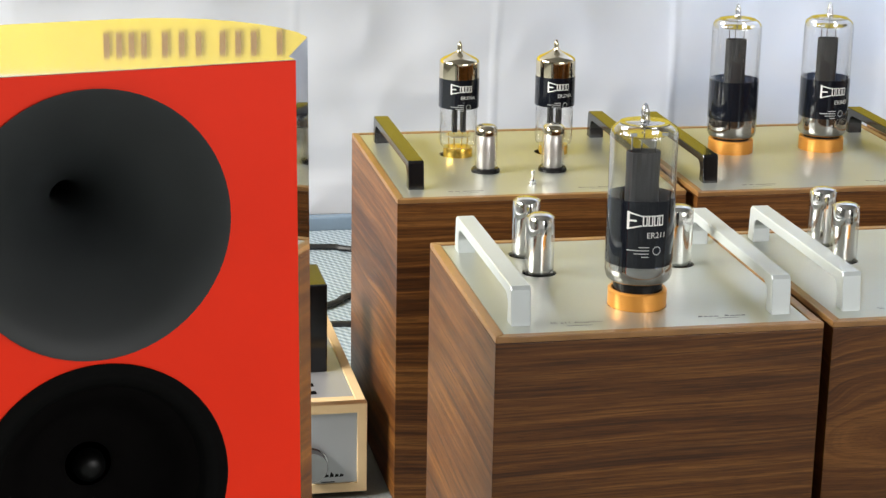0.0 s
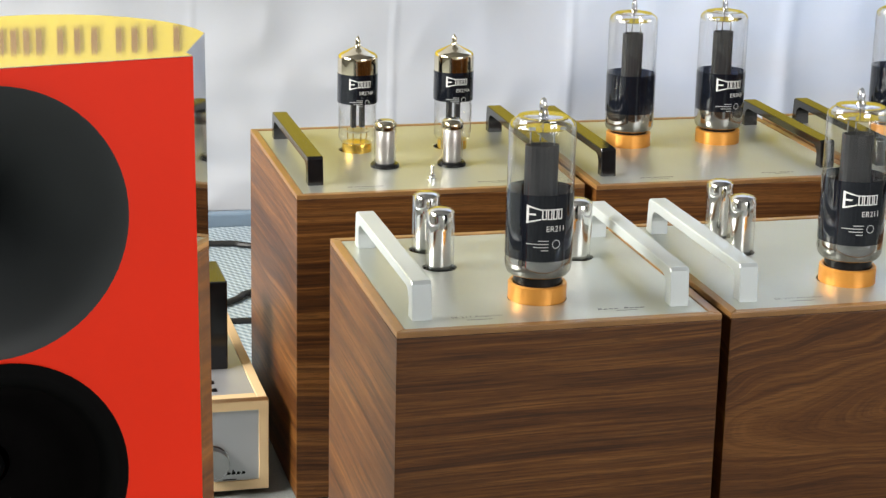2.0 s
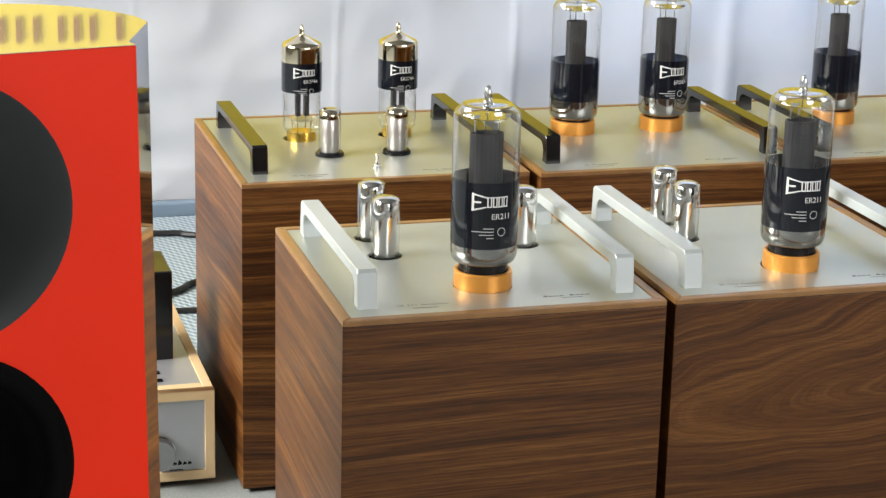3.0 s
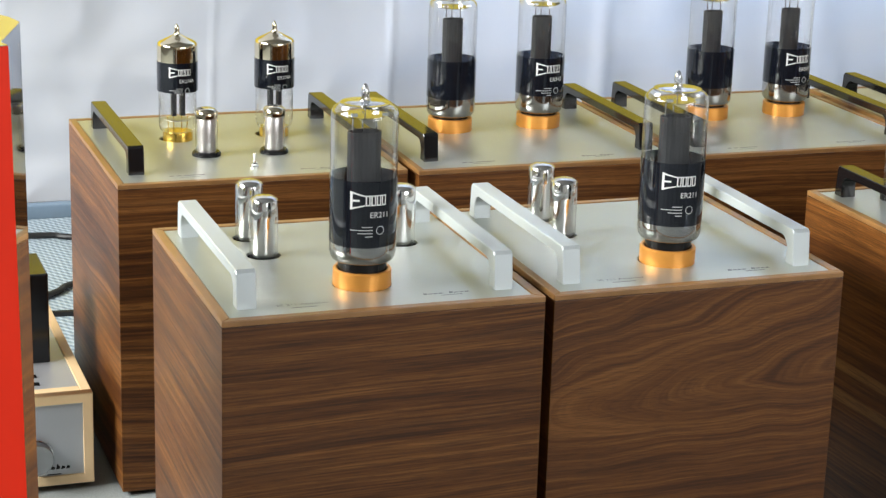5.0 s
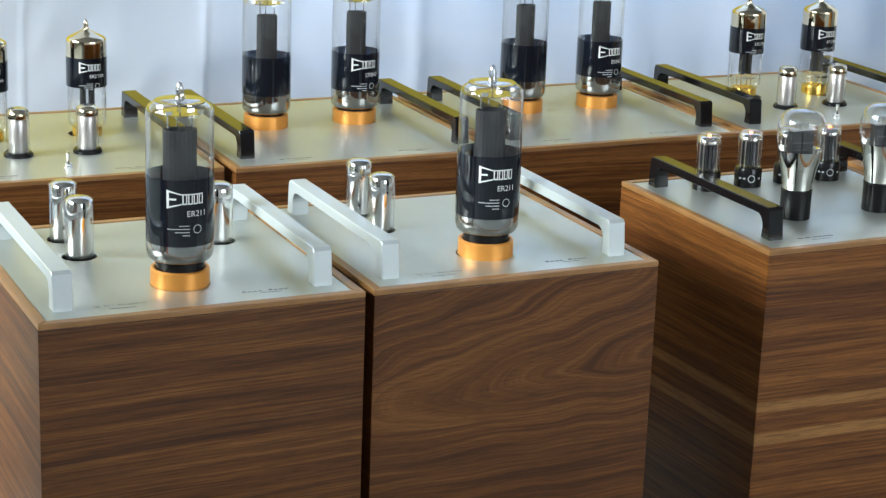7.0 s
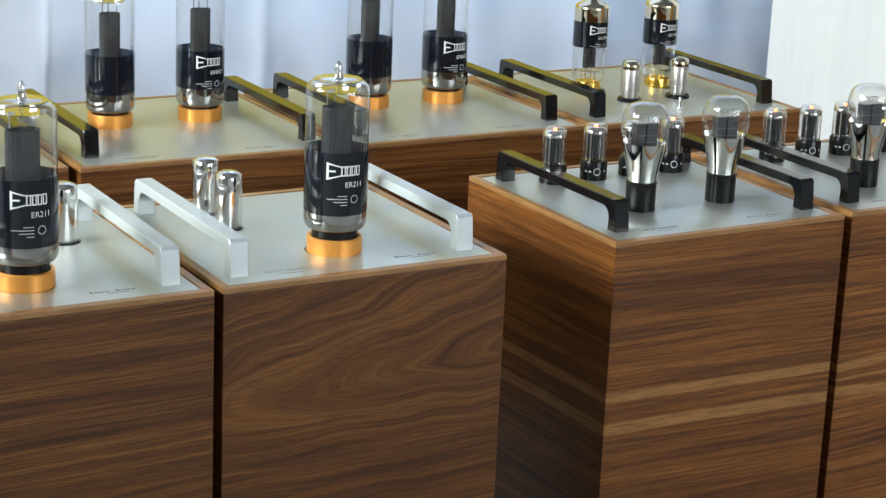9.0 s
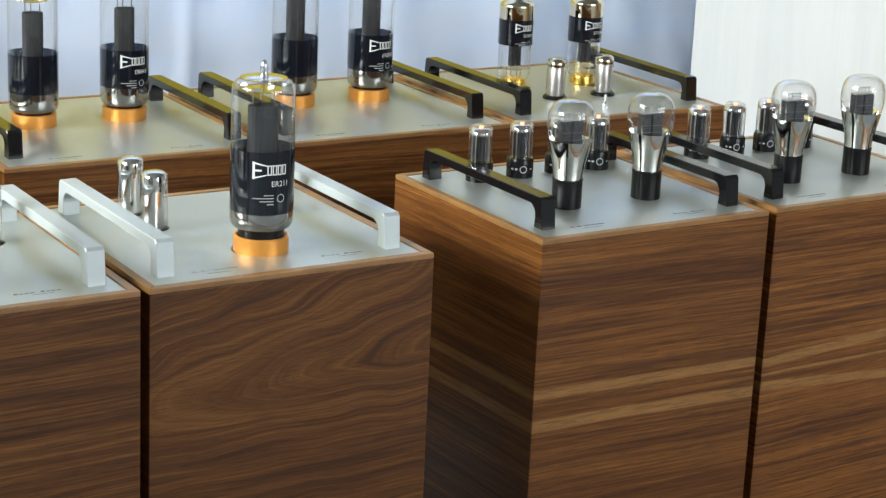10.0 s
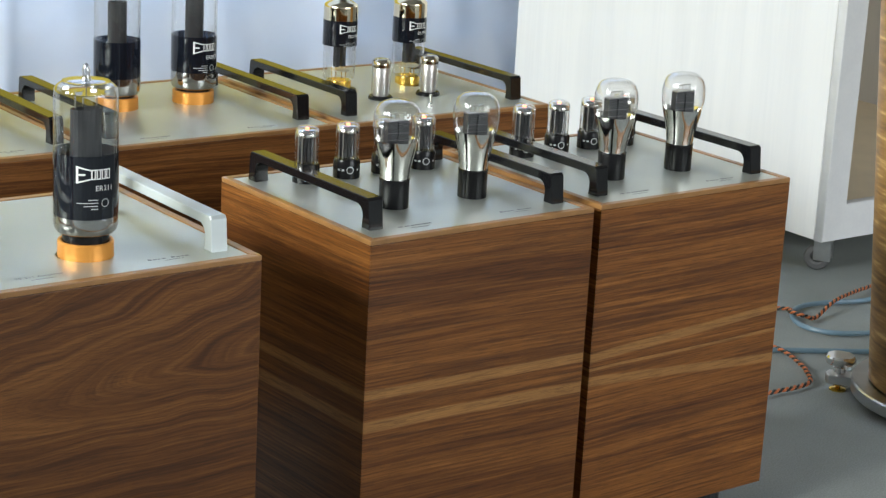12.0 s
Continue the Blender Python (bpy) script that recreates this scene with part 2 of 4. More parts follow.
def lathe(profile, seg=32, bm=None, at=(0, 0, 0)):
    """A turned body round z from (radius, height) pairs."""
    bm = bm or bmesh.new()
    rings = []
    for r, z in profile:
        if r < 1e-6:
            rings.append([bm.verts.new((at[0], at[1], at[2] + z))])
        else:
            rings.append([bm.verts.new((at[0] + r * math.cos(2 * math.pi * i / seg), at[1] + r * math.sin(2 * math.pi * i / seg), at[2] + z)) for i in range(seg)])
    for a, b in zip(rings, rings[1:]):
        for i in range(seg):
            j = (i + 1) % seg
            if len(a) == 1 and len(b) == 1:
                continue
            if len(a) == 1:
                bm.faces.new((a[0], b[j], b[i]))
            elif len(b) == 1:
                bm.faces.new((a[i], a[j], b[0]))
            else:
                bm.faces.new((a[i], a[j], b[j], b[i]))
    bmesh.ops.recalc_face_normals(bm, faces=bm.faces[:])
    return bm


def tube_path(points, radius, seg=8, smooth_steps=8):
    """A round cord along a smooth line through the points."""
    pts = [Vector(p) for p in points]
    line = []
    for i in range(len(pts) - 1):
        p0, p1, p2, p3 = pts[max(i - 1, 0)], pts[i], pts[i + 1], pts[min(i + 2, len(pts) - 1)]
        for s in range(smooth_steps):
            u = s / smooth_steps
            line.append(0.5 * ((2 * p1) + (p2 - p0) * u + (2 * p0 - 5 * p1 + 4 * p2 - p3) * u * u + (3 * p1 - p0 - 3 * p2 + p3) * u ** 3))
    line.append(pts[-1])
    bm = bmesh.new()
    rings, up = [], Vector((0, 0, 1))
    for i, p in enumerate(line):
        d = (line[min(i + 1, len(line) - 1)] - line[max(i - 1, 0)]).normalized()
        side = d.cross(up)
        side = side.normalized() if side.length > 1e-4 else Vector((1, 0, 0))
        top = side.cross(d)
        rings.append([bm.verts.new(p + radius * (math.cos(2 * math.pi * k / seg) * side + math.sin(2 * math.pi * k / seg) * top)) for k in range(seg)])
    for a, b in zip(rings, rings[1:]):
        for k in range(seg):
            bm.faces.new((a[k], a[(k + 1) % seg], b[(k + 1) % seg], b[k]))
    bm.faces.new(rings[0][::-1])
    bm.faces.new(rings[-1])
    bmesh.ops.recalc_face_normals(bm, faces=bm.faces[:])
    return bm, line


def circle_points(cx, cy, r, n=40):
    return [(cx + r * math.cos(2 * math.pi * i / n), cy + r * math.sin(2 * math.pi * i / n)) for i in range(n)]


def pierced(outline, holes, thick, bevel=0.0):
    """A flat plate in xy, centred on z, with holes through it, as a mesh."""
    cu = bpy.data.curves.new("plate", "CURVE")
    cu.dimensions, cu.fill_mode = "2D", "BOTH"
    cu.extrude, cu.bevel_depth, cu.bevel_resolution = thick / 2 - bevel, bevel, 1
    cu.offset = -bevel
    for loop in [outline, *holes]:
        sp = cu.splines.new("POLY")
        sp.points.add(len(loop) - 1)
        for q, (x, y) in zip(sp.points, loop):
            q.co = (x, y, 0, 1)
        sp.use_cyclic_u = True
    ob = new("plate", cu)
    me = bpy.data.meshes.new_from_object(ob.evaluated_get(bpy.context.evaluated_depsgraph_get()))
    bpy.data.objects.remove(ob)
    bpy.data.curves.remove(cu)
    me.materials.clear()
    bm = bmesh.new()
    bm.from_mesh(me)
    bmesh.ops.remove_doubles(bm, verts=bm.verts[:], dist=1e-5)
    bm.to_mesh(me)
    bm.free()
    return me


def lettering(text, size):
    """Flat letters in xy, as a mesh centred on the origin."""
    cu = bpy.data.curves.new("letters", "FONT")
    cu.body, cu.size, cu.align_x, cu.align_y = text, size, "CENTER", "CENTER"
    ob = new("letters", cu)
    me = bpy.data.meshes.new_from_object(ob.evaluated_get(bpy.context.evaluated_depsgraph_get()))
    bpy.data.objects.remove(ob)
    bpy.data.curves.remove(cu)
    me.materials.clear()
    return me


def wrap(me, radius, z, turn):
    """Bends a flat print round an upright cylinder; turn is the bearing of its middle, 0 towards -y."""
    for v in me.vertices:
        a = v.co.x / radius + radians(turn)
        v.co = (radius * math.sin(a), -radius * math.cos(a), z + v.co.y)
    return me


def thing(name, label, category, group="", at=(0, 0, 0), rz=0.0, kind=""):
    ob = new(name)
    ob.empty_display_size = 0.05
    ob.matrix_basis = pose(*at, 0, 0, rz)
    return tagged(ob, label, category, group, kind)


# ---- the room ----
def carpet():
    mat = material("grey_carpet", rough=0.9, spec=0.2)
    k = Nodes(mat)
    co = k.coords()
    cloud, tuft = k.noise(co, 5.0, 4.0), k.noise(co, 420.0, 2.0)
    base = k.ramp(cloud, [(0.3, (0.275, 0.30, 0.296)), (0.7, (0.35, 0.378, 0.37))])
    k.colour(k.mix(0.6, base, k.ramp(tuft, [(0.3, (0.55, 0.55, 0.55)), (0.7, (1, 1, 1))]), "MULTIPLY"))
    k.bump(tuft, 0.5, 0.002)
    return mat


def cloth():
    mat = material("white_cloth", rough=0.85, spec=0.15)
    k = Nodes(mat)
    co = k.coords()
    weave = k.noise(k.scaled(co, (700, 700, 700)), 1.0, 2.0)
    cloud = k.noise(co, 2.5, 4.0)
    k.colour(k.ramp(cloud, [(0.3, (0.735, 0.75, 0.79)), (0.7, (0.80, 0.81, 0.84))]))
    k.bump(weave, 0.12, 0.0006)
    # thin cloth lets some of the light behind it through
    out = mat.node_tree.nodes["Material Output"]
    thin = k.add("BsdfTranslucent", Color=(0.75, 0.8, 0.9, 1))
    both = k.add("MixShader", Fac=0.3)
    k.put(both.inputs[1], k.bsdf.outputs[0])
    k.put(both.inputs[2], thin.outputs[0])
    k.put(out.inputs[0], both.outputs[0])
    return mat


# walls and ceiling out of view, kept dark to limit bounced fill
WALL = plain("unseen_dark_wall", (0.26, 0.26, 0.25), 0.8, var=0.06, scale=3)
# unseen south wall, made pale to brighten reflections in the mirrored tubes
BOUNCE_WALL = plain("unseen_bounce_wall", (0.62, 0.62, 0.61), 0.8, var=0.06, scale=3)
CEILING = plain("unseen_dark_ceiling", (0.17, 0.17, 0.168), 0.85, var=0.04, scale=3)


def slab(name, x0, y0, z0, x1, y1, z1, mat):
    return tagged(part(name, block(x0, y0, z0, x1, y1, z1), mat), kind="structure")


tagged(slab("floor", -2.8, -3.2, -0.1, 5.2, 4.0, 0.0, carpet()), "flat grey needle-felt carpet floor", "floor")
# assumed enclosure, unseen: holds back stray light round the cabinets
slab("unseen_ceiling", -2.8, -3.2, 3.4, 5.2, 4.0, 3.5, CEILING)
slab("wall_east", 5.0, -3.0, 0.0, 5.2, 3.8, 3.4, WALL)


def wall_with_opening(name, along, at, thick, a0, a1, o0, o1, z0, z1, paint=WALL):
    """A wall with a window opening through it: along x or y, from a0 to a1, opening o0 to o1 and z0 to z1."""
    bm = bmesh.new()
    for p0, p1, q0, q1 in ((a0, o0, 0, 3.4), (o1, a1, 0, 3.4), (o0, o1, 0, z0), (o0, o1, z1, 3.4)):
        if along == "y":
            block(at - thick, p0, q0, at, p1, q1, bm=bm)
        else:
            block(p0, at - thick, q0, p1, at, q1, bm=bm)
    return tagged(part(name, bm, paint), kind="structure")


wall_with_opening("wall_west", "y", -2.6, 0.2, -3.0, 3.8, 0.6, 3.1, 1.6, 2.8)
# unseen wall; its opening is made up for the fill behind the cloth
wall_with_opening("wall_north", "x", 4.0, 0.2, -2.8, 5.2, 1.2, 3.4, 0.4, 2.5)
# never in view: this wall serves as a reflector for the tubes
wall_with_opening("bounce_wall_south", "x", -3.0, 0.2, -2.8, 5.2, 1.2, 4.4, 0.75, 2.75, BOUNCE_WALL)


def hanging_cloth():
    """The white cloth before the end wall: flat with ironed creases at one end, loose pleats at the other."""
    bm = bmesh.new()
    nx, nz = 860, 80
    x0, x1, z0, z1 = -1.6, 3.6, 0.02, 2.6
    grid = []
    for j in range(nz + 1):
        z = z0 + (z1 - z0) * (j / nz) ** 1.6
        row = []
        for i in range(nx + 1):
            x = x0 + (x1 - x0) * i / nx
            y = 3.62
            for cx, w, h in ((0.435, 0.0045, 0.0020), (0.82, 0.0045, 0.0024), (1.17, 0.006, 0.0028), (1.62, 0.02, 0.006)):
                y -= h * math.exp(-(((x - cx - 0.02 * z) / w) ** 2))
            for cz, w, h in ((0.255, 0.008, 0.0045), (0.075, 0.012, 0.004)):
                y -= h * math.exp(-(((z - cz - 0.004 * math.sin(5 * x)) / w) ** 2))
            loose = max(0.0, min(1.0, (x - 1.3) / 0.8))
            y += loose * (0.006 * math.sin(17 * x + 1.2 * math.sin(3 * x) + 0.6 * z) + 0.0028 * math.sin(41 * x + 2.0 * z))
            y += 0.011 * noise.noise((x * 2.3, z * 2.6, 1.7)) + 0.006 * noise.noise((x * 7.0, z * 6.0, 5.2))
            y += 0.017 * abs(noise.noise((x * 3.1 + z * 2.2, z * 4.5 - x * 0.8, 3.3))) + 0.011 * abs(noise.noise((x * 6.5 - z * 4.0, z * 7.0 + x * 1.5, 8.1)))
            y += 0.012 * noise.noise((x * 1.2 + z * 3.0, z * 0.8, 9.4))
            row.append(bm.verts.new((x, y, z)))
        grid.append(row)
    for a, b in zip(grid, grid[1:]):
        for i in range(nx):
            bm.faces.new((a[i], a[i + 1], b[i + 1], b[i]))
    ob = part("cloth", bm, cloth(), smooth=True)
    mod = ob.modifiers.new("thickness", "SOLIDIFY")
    mod.thickness = 0.0015
    return tagged(ob, "white creased cloth hung as a backdrop", "curtain", kind="structure")


hanging_cloth()
SKIRT = plain("blue_grey_skirting", (0.24, 0.33, 0.43), 0.5, var=0.15, scale=12)
tagged(part("baseboard", block(-1.6, 3.575, 0.0, 3.6, 3.60, 0.027, 0.003), SKIRT), "blue-grey skirting strip under the cloth", "baseboard", kind="structure")


def ribbed():
    """Pale ribbed mat: slanted strands in short rows."""
    mat = material("ribbed_mat", rough=0.5, spec=0.4)
    k = Nodes(mat)
    co = k.coords()
    wob = k.math("MULTIPLY", k.math("SUBTRACT", k.noise(co, 12.0, 2.0), 0.5), 0.5)
    xyz = k.add("SeparateXYZ", Vector=co)
    row = k.math("SINE", k.math("MULTIPLY_ADD", xyz.outputs[0], 700.0, k.math("MULTIPLY", wob, 3.0)))
    cell = k.math("SINE", k.math("MULTIPLY_ADD", xyz.outputs[1], 330.0, k.math("MULTIPLY", xyz.outputs[0], 420.0)))
    h = k.math("ADD", k.math("MULTIPLY_ADD", row, 0.12, 0.5), k.math("MULTIPLY", cell, 0.28))
    k.colour(k.ramp(h, [(0.15, (0.21, 0.28, 0.335)), (0.5, (0.36, 0.44, 0.50)), (0.85, (0.55, 0.62, 0.67))]))
    k.bump(h, 0.6, 0.003)
    return mat


tagged(part("floor_mat", block(-0.9, 2.75, 0.0, 1.0, 3.56, 0.006, 0.002), ribbed()), "pale blue-grey ribbed mat on the floor under the cables", "mat")

YELLOW = plain("yellow_banner_cloth", (0.81, 0.64, 0.06), 0.7, var=0.1, scale=6)
BROWN = plain("brown_banner_print", (0.25, 0.12, 0.03), 0.7, var=0.1)
banner = tagged(new("banner"), "wide yellow cloth banner with brown printed bars", "banner")
banner.matrix_basis = pose(0, 3.545, 0)
for cx in (-1.45, 2.8):
    part("hanging_cord", block(cx - 0.002, -0.004, 1.140, cx + 0.002, 0.0, 3.4), YELLOW, banner)
part("banner_cloth", block(-1.5, -0.004, 0.540, 2.85, 0.0, 1.145, 0.001), YELLOW, banner)
x = 0.091
for stems in ((0.0, 0.022, 0.044, 0.066), (0.0, 0.030, 0.06), (0.0, 0.028, 0.056), (0.0, 0.055), (0.0, 0.024, 0.045)):
    for i, s in enumerate(stems):
        part("printed_bar", block(x + s, -0.009, 1.072, x + s + 0.0105, -0.0052, 1.118), BROWN, banner)
    x += 0.103


# ---- amplifiers ----
def handle_mesh(length, width, height, bar=0.0100, foot=0.0155, lean=0.003, fillet=0.012):
    """A bridge handle along y from its side outline: leaning feet, rounded inner corners."""
    h = height
    side = [(0, 0), (foot, 0)]
    inner = foot - lean * 0.4
    for i in range(6):
        a = math.pi - i / 5 * math.pi / 2
        side.append((inner + fillet + fillet * math.cos(a), h - bar - fillet + fillet * math.sin(a)))
    side += [(length - y, z) for y, z in side[:1:-1]]
    side += [(length - foot, 0), (length, 0)]
    c = 0.003
    side += [(length - lean, h - c), (length - lean - c, h), (lean + c, h), (lean, h - c)]
    bm = bmesh.new()
    a = [bm.verts.new((0, y, z)) for y, z in side]
    b = [bm.verts.new((width, y, z)) for y, z in side]
    n = len(side)
    bm.faces.new(a[::-1])
    bm.faces.new(b)
    for i in range(n):
        bm.faces.new((a[i], a[(i + 1) % n], b[(i + 1) % n], b[i]))
    bmesh.ops.recalc_face_normals(bm, faces=bm.faces[:])
    bmesh.ops.bevel(bm, geom=[e for e in bm.edges if abs(e.verts[0].co.x - e.verts[1].co.x) < 1e-6], offset=0.0008, segments=1, affect="EDGES")
    return bm


def amplifier(label, x, y, top, w, d, bottom, front, side, handle, hx, hy, hlen, hh, group, holes=(), words="", rz=0.0, switch=None, hw=0.018, shift=0.0):
    amp = thing("amplifier", label, "amplifier", group, (x, y, 0), rz)
    t, g = 0.0092, 0.0002
    lip = top - 0.006
    # four mitred veneered panels
    part("front_panel", prism(bmesh.new(), [(0, 0), (w, 0), (w - t, t - g), (t, t - g)], bottom, lip, 0.0007), front, amp)
    part("back_panel", prism(bmesh.new(), [(t, d - t + g), (w - t, d - t + g), (w, d), (0, d)], bottom, lip, 0.0007), side, amp)
    part("side_panel", prism(bmesh.new(), [(0, g), (t - g, t), (t - g, d - t), (0, d - g)], bottom, lip, 0.0007), side, amp)
    part("side_panel", prism(bmesh.new(), [(w - t + g, t), (w, g), (w, d - g), (w - t + g, d - t)], bottom, lip, 0.0007), side, amp)
    # solid edging round the plate
    part("edge_strip", prism(bmesh.new(), [(0, 0), (w, 0), (w - t, t - g), (t, t - g)], lip + 0.0002, top, 0.0008), EDGE, amp, "lighter solid walnut edging")
    part("edge_strip", prism(bmesh.new(), [(t, d - t + g), (w - t, d - t + g), (w, d), (0, d)], lip + 0.0002, top, 0.0008), EDGE, amp)
    part("edge_strip", prism(bmesh.new(), [(0, g), (t - g, t), (t - g, d - t), (0, d - g)], lip + 0.0002, top, 0.0008), EDGE, amp)
    part("edge_strip", prism(bmesh.new(), [(w - t + g, t), (w, g), (w, d - g), (w - t + g, d - t)], lip + 0.0002, top, 0.0008), EDGE, amp)
    e = t + 0.0004
    me = pierced([(e, e), (w - e, e), (w - e, d - e), (e, d - e)], [circle_points(*h) for h in holes], 0.003, 0.0004)
    hold("top_plate", me, ALU, amp, "satin silver aluminium plate", at=pose(0, 0, top - 0.0025))
    if holes:
        part("socket_tray", block(t + 0.001, t + 0.001, top - 0.03, w - t - 0.001, d - t - 0.001, top - 0.026), SOCKET, amp)
    for px in (hx + shift, w - hx - hw + shift):
        part("handle", handle_mesh(hlen, hw, hh), handle, amp, at=pose(px, hy, top - 0.001))
    part("base_board", block(t + 0.001, t + 0.001, bottom, w - t - 0.001, d - t - 0.001, bottom + 0.012), SOCKET, amp)
    for fx in (0.05, w - 0.05):
        for fy in (0.05, d - 0.05):
            if bottom > 0.002:
                part("foot", lathe([(0, 0), (0.02, 0), (0.021, 0.002), (0.021, bottom), (0, bottom)], 20), SOCKET, amp, at=pose(fx, fy, 0))
    # engraving on the plate
    zt = top - 0.0009
    tx = w * 0.19
    if words:
        hold("engraving", lettering(words, 0.0072), ENGRAVE, amp, at=pose(tx + 0.024, 0.0345, zt))
    else:
        for a, b in ((0, 0.006), (0.009, 0.015), (0.018, 0.044)):
            part("engraving", block(tx + a, 0.0325, zt - 0.0001, tx + b, 0.0348, zt + 0.0001), ENGRAVE, amp)
    part("engraving", block(tx + 0.012, 0.0255, zt - 0.0001, tx + 0.036, 0.0262, zt + 0.0001), ENGRAVE, amp)
    sx = w * 0.645
    for i in range(9):
        if i != 4:
            u = sx + i * 0.005
            hgt = 0.0042 if i in (0, 5) else 0.0022
            part("engraving", prism(bmesh.new(), [(u, 0.0335), (u + 0.0042, 0.0338), (u + 0.0046, 0.0338 + hgt * 0.6), (u + 0.0012, 0.0335 + hgt)], zt - 0.0001, zt + 0.0001), ENGRAVE, amp)
    part("engraving", block(sx + 0.016, 0.0285, zt - 0.0001, sx + 0.036, 0.0291, zt + 0.0001), ENGRAVE, amp)
    if switch:
        sw = part("toggle_switch", lathe([(0, 0), (0.0055, 0), (0.0055, 0.0025), (0.0042, 0.003), (0.0042, 0.006), (0.0022, 0.007), (0.0018, 0.011), (0.0024, 0.0175), (0.0026, 0.019), (0, 0.0195)], 14), CHROME, amp, "small chrome toggle switch", smooth=True, at=pose(switch[0], switch[1], top - 0.001))
    return amp


HOLES_AB = [(0.085, 0.19, 0.0165), (0.086, 0.252, 0.0165), (0.227, 0.202, 0.0165), (0.150, 0.081, 0.0275)]
FRONT_GROUP, SIDE_GROUP, BACK_GROUP = "front pair of walnut amplifiers", "pair of walnut amplifiers with globe tubes", "back row of walnut amplifiers"
amplifier("walnut veneered amplifier with silver handles on the floor", 0.367, 1.581, 0.457, 0.300, 0.304, 0.042, WALNUT_A, WALNUT_A, SILVER_HANDLE, 0.0205, 0.031, 0.250, 0.0355, FRONT_GROUP, HOLES_AB, "SE 211 Amplifier")
amplifier("walnut amplifier with arched grain and silver handles", 0.676, 1.582, 0.457, 0.300, 0.304, 0.042, WALNUT_B, WALNUT_B, SILVER_HANDLE, 0.0205, 0.031, 0.250, 0.0355, FRONT_GROUP, HOLES_AB, "SE 211 Amplifier", rz=0.3)
for px, py, wood, lab in ((1.131, 1.622, WALNUT_D, "walnut amplifier with pale grain bands and black handles"), (1.4525, 1.6295, WALNUT_E, "walnut amplifier with black handles beside the floor cables")):
    amplifier(lab, px, py, 0.442, 0.307, 0.302, 0.042, wood, wood, BLACK_HANDLE, 0.019, 0.036, 0.245, 0.0345, SIDE_GROUP, rz=0.6, shift=0.004)
for i, (px, py) in enumerate(((0.402, 2.274), (0.776, 2.262), (1.151, 2.261), (1.526, 2.256))):
    outer = i in (0, 3)
    HP = [(0.118, 0.230, 0.0215), (0.247, 0.230, 0.0215)] if i == 0 else [(0.135, 0.220, 0.0215), (0.257, 0.210, 0.0215)] if i == 3 else []
    amplifier("walnut power supply with black handles and rectifier tubes" if outer else "walnut amplifier with black handles and two large tubes", px, py, 0.400, 0.363, 0.368, 0.006, WALNUT_P, WALNUT_P, BLACK_HANDLE, 0.022, 0.048, 0.272, 0.0355, BACK_GROUP, HP, switch=(0.18, 0.053) if outer else None, hw=0.0195, shift=(0.0, 0.0, 0.003, 0.006)[i])


# ---- vacuum tubes ----
def curve_profile(points, steps=5):
    """Smooths a turned profile."""
    pts = [Vector((r, z, 0)) for r, z in points]
    line = []
    for i in range(len(pts) - 1):
        p0, p1, p2, p3 = pts[max(i - 1, 0)], pts[i], pts[i + 1], pts[min(i + 2, len(pts) - 1)]
        for s in range(steps):
            u = s / steps
            q = 0.5 * ((2 * p1) + (p2 - p0) * u + (2 * p0 - 5 * p1 + 4 * p2 - p3) * u * u + (3 * p1 - p0 - 3 * p2 + p3) * u ** 3)
            line.append((max(q.x, 0.0), q.y))
    line.append((pts[-1].x, pts[-1].y))
    return line


